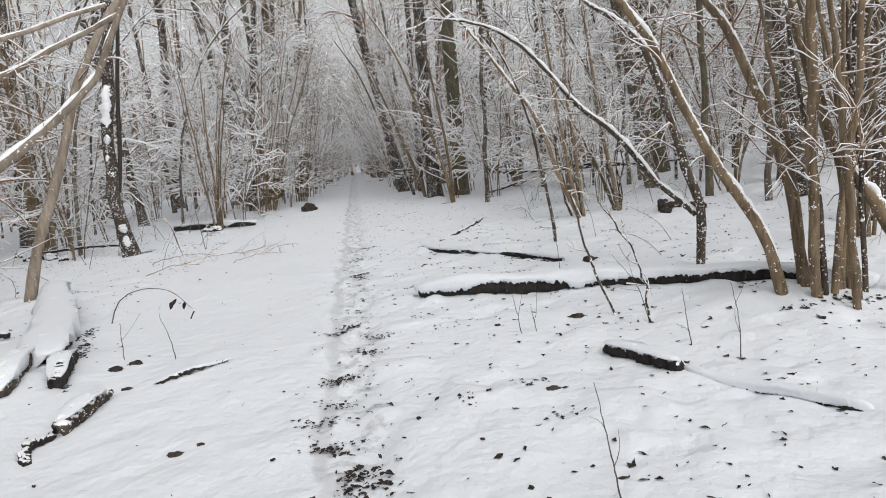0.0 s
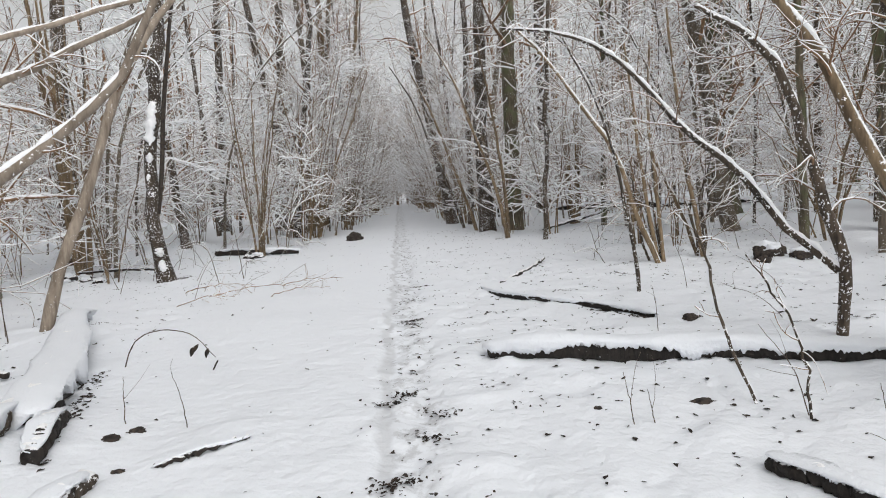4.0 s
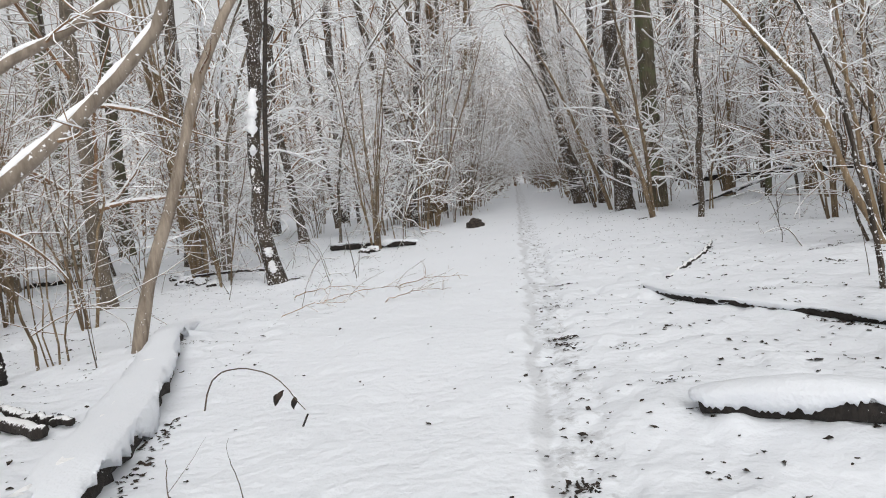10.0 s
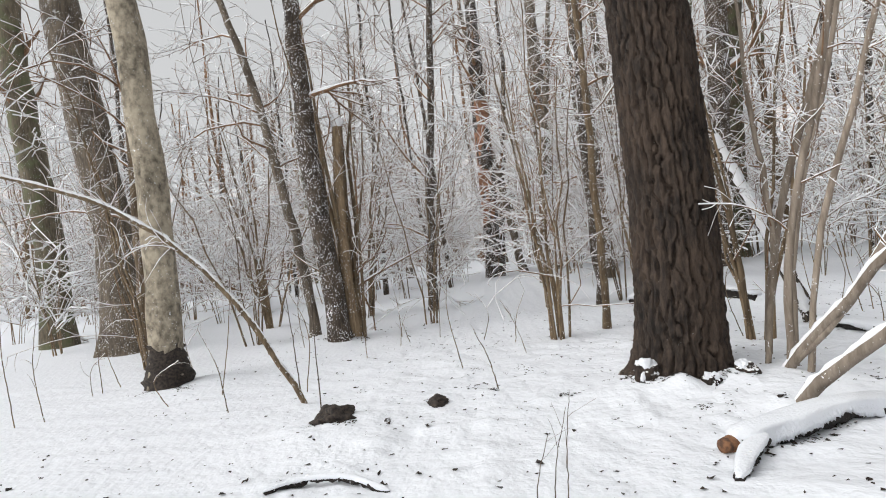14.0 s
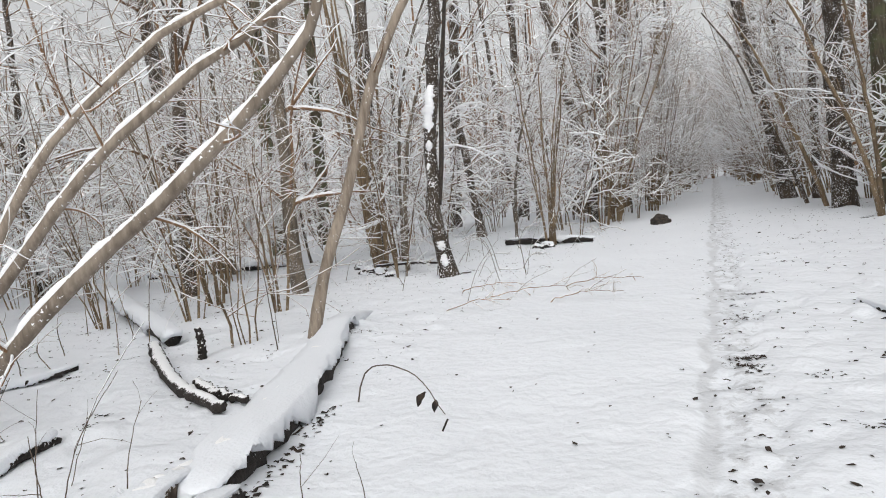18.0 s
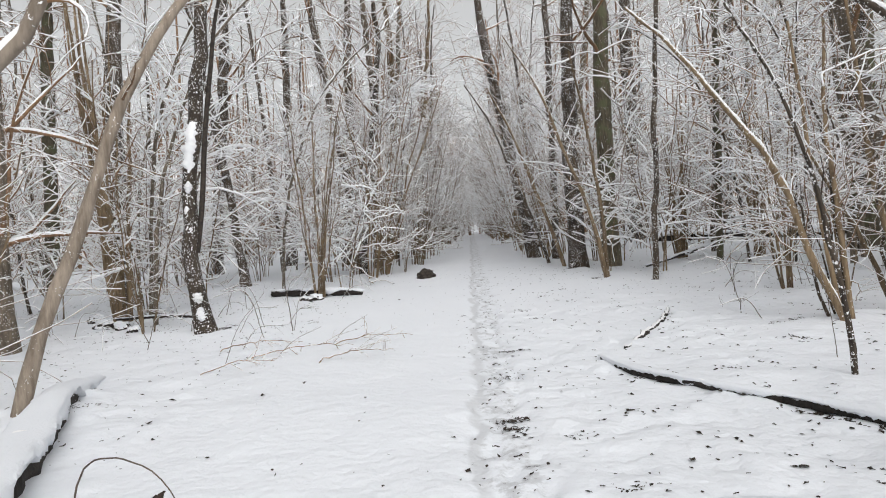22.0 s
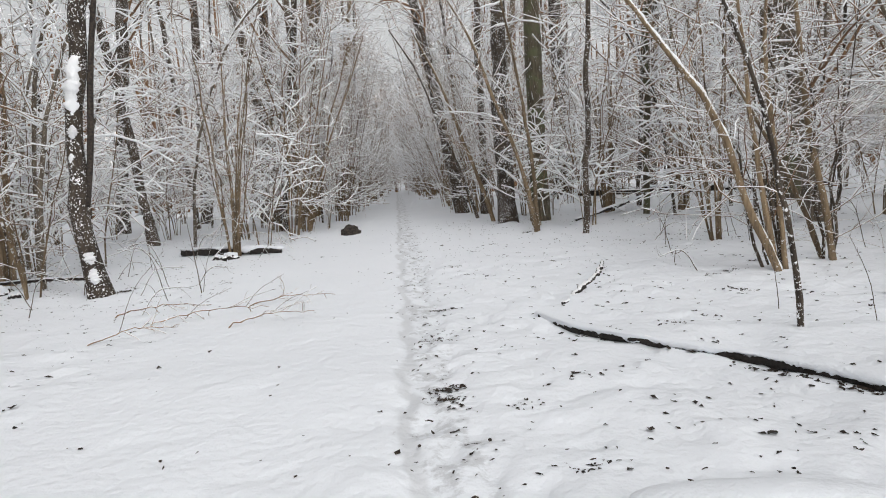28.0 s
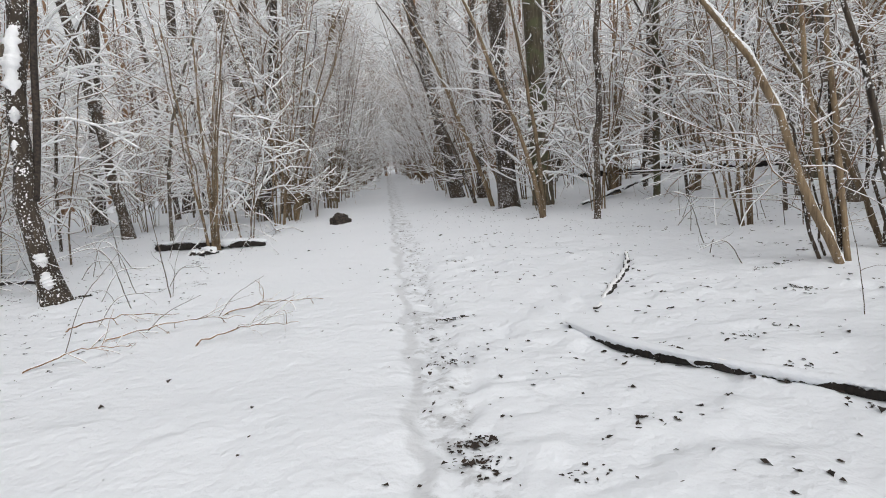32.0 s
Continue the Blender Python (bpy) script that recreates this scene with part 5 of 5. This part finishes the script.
def leaf_litter():
    def everywhere(rng, n):
        x, y = rng.uniform(-13, 8, n), rng.uniform(-2, 22, n)
        # few on the smooth strip beside the path, more under the trees
        side = x - path_x(y)
        keep = rng.rand(n) < np.where((side < -0.4) & (side > -2.6), 0.15, 0.55 + 0.45 * (value_noise(x, y, 12, 1.2) > 0))
        return x[keep], y[keep]

    def path(rng, n):
        y = 1.5 + 24 * rng.uniform(0, 1, n) ** 1.6
        return path_x(y) + rng.normal(0.08, 0.1, n), y

    def heaps(rng, n):
        c = np.stack([rng.uniform(-9, 6, 120), rng.uniform(1, 16, 120)], -1)
        side = c[:, 0] - path_x(c[:, 1])
        c = c[(side > 0.1) | (side < -2.4)]
        on = np.array([(-0.51, 4.33), (-0.54, 3.84), (-0.52, 3.26), (-0.33, 2.94), (-0.29, 2.81), (-0.62, 3.58), (-0.38, 2.73), (-0.59, 4.25), (-0.61, 7.98), (-0.58, 5.67), (-0.69, 5.48), (-0.63, 8.18), (-0.7, 9.44), (-0.62, 10.68), (-0.26, 5.18), (-0.34, 4.83)])
        c = np.concatenate([c, np.repeat(on, 3, 0)])
        w = rng.randint(len(c), size=n)
        return c[w, 0] + rng.normal(0, 0.07, n), c[w, 1] + rng.normal(0, 0.04, n)

    def beside(rng, n):
        runs = np.array([(0.06, 6.45, 1.41, 6.03), (1.41, 6.03, 2.68, 5.75), (-3.05, 5.72, -2.67, 4.67), (-3.51, 6.86, -3.05, 5.72), (0.55, 9.27, 1.49, 8.16), (1.49, 8.16, 1.88, 7.58), (-6.14, 3.87, -6.12, 4.77), (-6.53, 3.67, -6.14, 3.87),
                         (-4.37, 6.88, -5.23, 7.2), (-4.37, 3.95, -5.01, 5), (-8.37, -2.46, -8.22, -1.45), (-11.48, -0.65, -11.22, 0.33), (-8.44, 15.11, -7.87, 15.75), (2.87, 4.45, 3.72, 4.42), (-5.52, 13.2, -5.31, 13.48), (-6.12, 0.69, -5.94, 1.11), (0.93, 20.13, 1.49, 20.3), (1.23, 17.54, 1.96, 17.79)])
        w = rng.randint(len(runs), size=n)
        f = rng.rand(n)
        a = runs[w]
        return a[:, 0] + (a[:, 2] - a[:, 0]) * f + rng.normal(0, 0.05, n), a[:, 1] + (a[:, 3] - a[:, 1]) * f + rng.normal(0, 0.045, n)

    litter("bark_crumbs", "dark crumbs of bark and leaves beside logs and trunks", 1100, 25, 0.008, 0.026, beside)
    litter("leaf_litter", "dark dead leaves poking through the snow", 6400, 21, 0.006, 0.016, everywhere)
    litter("dead_leaves", "larger dark leaves lying on the snow", 4600, 24, 0.008, 0.023, everywhere)
    def clearing(rng, n):
        y = 2.2 + 14 * rng.uniform(0, 1, n) ** 1.3
        return path_x(y) + 0.3 + rng.uniform(0, 1, n) ** 0.8 * (2.2 + 0.45 * y), y

    litter("curled_leaves", "curled brown-black leaves scattered on the clearing's snow", 260, 26, 0.01, 0.028, clearing)
    litter("path_litter", "wet dark leaves trodden into the footpath", 280, 22, 0.007, 0.02, path)
    litter("leaf_heaps", "small heaps of dark leaves in the snow", 2000, 23, 0.006, 0.018, heaps)


def lump(name, x, y, size, label, category, mat, seed, capped=0.5, dz=0.0):
    """A small rough stump, clod or stone, with snow lying on it."""
    rng = np.random.RandomState(seed)
    root = thing(name, x, y, float(height(x, y)) + dz, label, category)
    for which in (0, 1):
        if which and not capped:
            continue
        bm = bmesh.new()
        bmesh.ops.create_icosphere(bm, subdivisions=4, radius=1.0)
        off = Vector(rng.uniform(0, 50, 3))
        for v in bm.verts:
            k = 1 + 0.35 * noise.noise(v.co * 1.6 + off) + 0.2 * noise.noise(v.co * 4 + off) + 0.12 * noise.noise(v.co * 11 + off)
            v.co = Vector((v.co.x * size[0], v.co.y * size[1], v.co.z * size[2])) * k
            if which:
                up = min(1.0, max(0.0, (v.co.z / size[2] - 0.75 + capped + 0.5 * noise.noise(v.co * 14 + off)) * 2.5))
                v.co = v.co * (0.9 + 0.14 * up) + Vector((0, 0, 0.25 * size[2] * up))
        me = bpy.data.meshes.new("snow" if which else "body")
        bm.to_mesh(me)
        bm.free()
        me.shade_smooth()
        me.materials.append(M_DRIFT if which else mat)
        part("snow_cap" if which else "body", me, root, "lump of snow on top" if which else "")
    return root


def twig(name, points, r, label, seed, boughs=0, mat=None, snow=0.0):
    rng = np.random.RandomState(seed)
    p = np.array(points, float)
    p[0, 2] = float(height(p[0, 0], p[0, 1])) - 0.03
    base = p[0].copy()
    line, rr = bend(p - base, [r, r * 0.4], 18, rng, 0.002)
    root = thing(name, *base, label, "twig", "bare twigs in the snow")
    part("stalk", mesh_of("stalk", *tubes(line[None], rr[None], 5), mat or M_SHOOT), root)
    if boughs:
        b, rb = grow(line[None], rr[None], boughs, rng, (0.3, 1), 0.35, (25, 60), 0.05, 0.15, 0.7, 6, least=r * 0.35)
        for one, r1 in zip(b, rb):
            part("side_shoot", mesh_of("side_shoot", *tubes(one[None], r1[None], 4), mat or M_SHOOT), root)
    if snow:
        part("snow", mesh_of("twig_snow", *snow_on(line[None], rr[None], rng, 4, 1.0, snow), M_SNOW), root)
    return root


def small_things():
    # stumps, clods and stones in the snow
    lump("tree_stump", -2.9, 20.22, (0.22, 0.2, 0.24), "small dark stump at the edge of the footpath", "stump", M_WOOD, 1, 0.0)
    lump("root_clod", 4.65, 10.4, (0.2, 0.16, 0.14), "dark upturned root clod with snow on top", "root", M_WOOD, 2, 0.2, 0.03)
    lump("root_clod", 4.88, 10.57, (0.12, 0.12, 0.16), "dark upturned root clod", "root", M_WOOD, 23, 0.0, 0.0)
    lump("root_clod", 4.48, 10.19, (0.1, 0.1, 0.08), "dark upturned root clod", "root", M_WOOD, 24, 0.0, 0.0)
    lump("root_clod", 5, 10.16, (0.15, 0.14, 0.1), "dark upturned root clod with snow on top", "root", M_WOOD, 22, 0.2, 0.03)
    for i, (x, y, a) in enumerate(((-8.2, 14.35, 0.2), (-7.75, 14.2, 0.16), (-7.25, 13.8, 0.13), (-8.75, 14.9, 0.17), (-4.95, 16.95, 0.16), (-5.2, 17.0, 0.12))):
        lump("hazel_stool", x, y, (a, a * 0.8, a * 0.7), "dark knobbly stool at the foot of hazel stems, splashed with snow", "stump", M_ROT, 40 + i, 0.25)
    lump("oak_root", -6.34, 3.85, (0.13, 0.13, 0.13), "dark knobbly root at the foot of the oak", "root", M_OAK, 31, 0.25)
    lump("oak_root", -6.21, 4.71, (0.12, 0.1, 0.07), "dark knobbly root at the foot of the oak", "root", M_OAK, 32, 0.2)
    lump("oak_root", -6.12, 4.36, (0.1, 0.09, 0.07), "dark knobbly root under snow", "root", M_OAK, 33, 0.3)
    lump("stone", -6.54, 1.85, (0.14, 0.1, 0.07), "dark wet stone half covered by snow", "stone", M_WOOD, 3, 0.0)
    lump("tree_stump", -6.19, 0.9, (0.2, 0.2, 0.11), "low dark stump between hazel shoots", "stump", M_WOOD, 4, 0.0)
    lump("wood_chunk", 1.43, 5.16, (0.07, 0.035, 0.03), "dark chunk of wood in the snow", "wood", M_WOOD, 5, 0.0)
    lump("wood_chunk", 2.23, 7.34, (0.08, 0.06, 0.05), "dark chunk of wood in the snow", "wood", M_WOOD, 6, 0.0)
    for i, (x, y, a, b, c) in enumerate(((-2.45, 5.06, 0.06, 0.04, 0.04), (-2.33, 5.18, 0.05, 0.03, 0.035), (-2.18, 4.62, 0.045, 0.03, 0.025), (-1.42, 3.42, 0.05, 0.03, 0.025), (-1.3, 3.5, 0.03, 0.02, 0.02), (0.82, 3.6, 0.06, 0.025, 0.025), (0.72, 5.1, 0.03, 0.03, 0.025))):
        lump("wood_chunk", x, y, (a, b, c), "small dark piece of wood in the snow", "wood", M_WOOD, 10 + i, 0.0, -0.01)
    # an arching bramble with a few dead leaves
    root = twig("bramble", [(-3.32, 6.96, 0), (-3.17, 6.88, 0.23), (-2.82, 6.66, 0.39), (-2.42, 6.44, 0.37), (-2.2, 6.32, 0.2)], 0.007, "arching bramble with a few hanging dead leaves", 60, 0)
    for i, (x, y, z) in enumerate(((-2.44, 6.44, 0.22), (-2.27, 6.36, 0.22), (-2.18, 6.32, 0.12), (-2.38, 6.44, 0.24))):
        lx, lz = 0.024, 0.045
        bm = bmesh.new()
        rows = [[bm.verts.new((sx * lx * w, 0.012 * abs(sx) + 0.01 * h, -h * lz * 2)) for sx in (-1, 0, 1)] for h, w in ((0, 0.1), (0.3, 0.9), (0.65, 0.8), (1, 0.08))]
        for a, b in zip(rows, rows[1:]):
            for j in (0, 1):
                bm.faces.new((a[j], a[j + 1], b[j + 1], b[j]))
        me = bpy.data.meshes.new("dead_leaf")
        bm.to_mesh(me)
        bm.free()
        me.materials.append(M_LEAF)
        leaf = part("leaf", me, root, "shrivelled brown leaf")
        leaf.location = Vector((x, y, z + 0.05)) - root.location
        leaf.rotation_euler = (0.2 * i, 0.3 - 0.2 * i, 0.9 * i)
    rng = random.Random(9)
    # thin shoots that stand in the snow
    for i, (x, y, h, lx, ly) in enumerate(((-2.49, 5.33, 0.32, 0.0, 0.05), (-2.03, 5.25, 0.35, -0.1, 0.1), (1.94, 4.81, 0.55, -0.2, 0.15), (1.96, 4.12, 0.4, -0.05, 0.1), (2.14, 3.81, 0.5, 0.05, 0.1), (2.42, 9.61, 0.9, -0.1, 0.1),
                                      (0.8, 2.38, 0.5, -0.1, 0.1), (-7.13, 0.3, 1.4, 0.0, -0.08), (-6.79, 0.6, 1.1, 0.0, 0.02), (-3.91, 2.78, 0.6, -0.25, 0.1), (-3.8, 2.59, 0.5, 0.2, 0.1), (-3.81, 2.69, 0.6, 0.05, 0.12),
                                      (-4.2, 4.68, 0.8, 0.1, 0.3), (-3.92, 5.02, 0.7, 0.25, 0.3), (-3.43, 5.08, 0.5, -0.05, 0.2), (-4.28, 5.28, 0.9, 0.3, 0.5), (-3.41, 4.68, 0.55, 0.02, 0), (-4.11, 5, 0.6, -0.3, 0.3),
                                      (-5.37, 8.33, 1.1, -0.05, 0), (-5.55, 8.56, 0.9, 0, 0.05), (-4, 12.85, 0.9, 0.3, 0.1), (-4.14, 10.74, 0.8, 0.35, 0.5), (-3.04, 11.58, 0.35, 0.5, 0.2), (-4, 12.8, 1.0, -0.15, 0.1), (-2.62, 11.25, 0.2, 0.5, 0.1), (2.86, 8.97, 0.7, -0.15, 0.1),
                                      (0.87, 4.81, 0.3, -0.05, 0.1), (1, 4.82, 0.2, -0.05, 0.05), (1.75, 6.89, 0.4, 0.0, 0.1), (3.08, 7.12, 0.35, -0.5, 0.2), (3.59, 7.99, 0.5, -0.5, 0.1), (-3.62, 11.17, 0.3, 0.6, 0.1))):
        z = float(height(x, y))
        pts = [(x, y, z), (x + lx * 0.35, y + ly * 0.35, z + h * 0.5), (x + lx + rng.uniform(-0.05, 0.05), y + ly, z + h)]
        twig("shoot", pts, 0.0042 if h < 1 else 0.008, "thin bare shoot standing in the snow", 70 + i, 2 if h > 0.4 else 1, None, 0.004 if h > 0.8 else 0.0)
    # seedlings and thin shoots between the trees
    for i in range(44):
        x, y = rng.uniform(-11.5, -6.8), rng.uniform(-3.2, 3.6)
        if i > 26:
            x, y = rng.uniform(-10.5, -7.6), rng.uniform(4.5, 9.5)
        z, h = float(height(x, y)), rng.uniform(0.5, 1.7)
        twig("shoot", [(x, y, z), (x + rng.uniform(-0.1, 0.1), y + rng.uniform(-0.15, 0.15), z + h * 0.55), (x + rng.uniform(-0.25, 0.25), y + rng.uniform(-0.3, 0.3), z + h)], 0.007, "thin bare shoot standing in the snowy wood", 820 + i, 3, M_HAZEL, 0.005)
    # twiggy brash that lies on the snow near the alder
    for i, (x, y, dx, dy) in enumerate(((-3.04, 11.58, 1.1, 0.15), (-3.94, 10.95, 1.3, 0.3), (-2.93, 10.5, 0.9, 0.35), (-4.67, 11.61, 1.2, 0.1), (-4.24, 10.23, 0.8, 0.4))):
        z = float(height(x, y))
        stem("fallen_twig", [(x, y, z), (x + dx * 0.5, y + dy * 0.5, z + 0.1), (x + dx, y + dy, z + 0.05)], [0.01, 0.007, 0.004], "bare branched twig lying on the snow", 620 + i, M_TWIG, 6, 10, 0.5, 1.0, 6, "twig", False, fleck=0.35)
    # brash under the bushes
    for i in range(46):
        x, y = rng.uniform(-9, -4.2), rng.uniform(11.5, 17)
        if i > 30:
            x, y = rng.uniform(2.5, 6.5), rng.uniform(11, 16)
        z, a, h = float(height(x, y)), rng.uniform(0, 6.3), rng.uniform(0.15, 0.8)
        twig("shoot", [(x, y, z), (x + 0.3 * math.cos(a), y + 0.3 * math.sin(a), z + h), (x + 0.7 * math.cos(a), y + 0.7 * math.sin(a), z + h * 0.9)], 0.006, "thin bare shoot bent in the snow", 130 + i, 3, None, 0.006)


build_ground()
backdrop()
far_woods()
standing_trees()
leaning_stems()
fallen_wood()
tree_details()
clumps()
random_wood()
small_things()
leaf_litter()
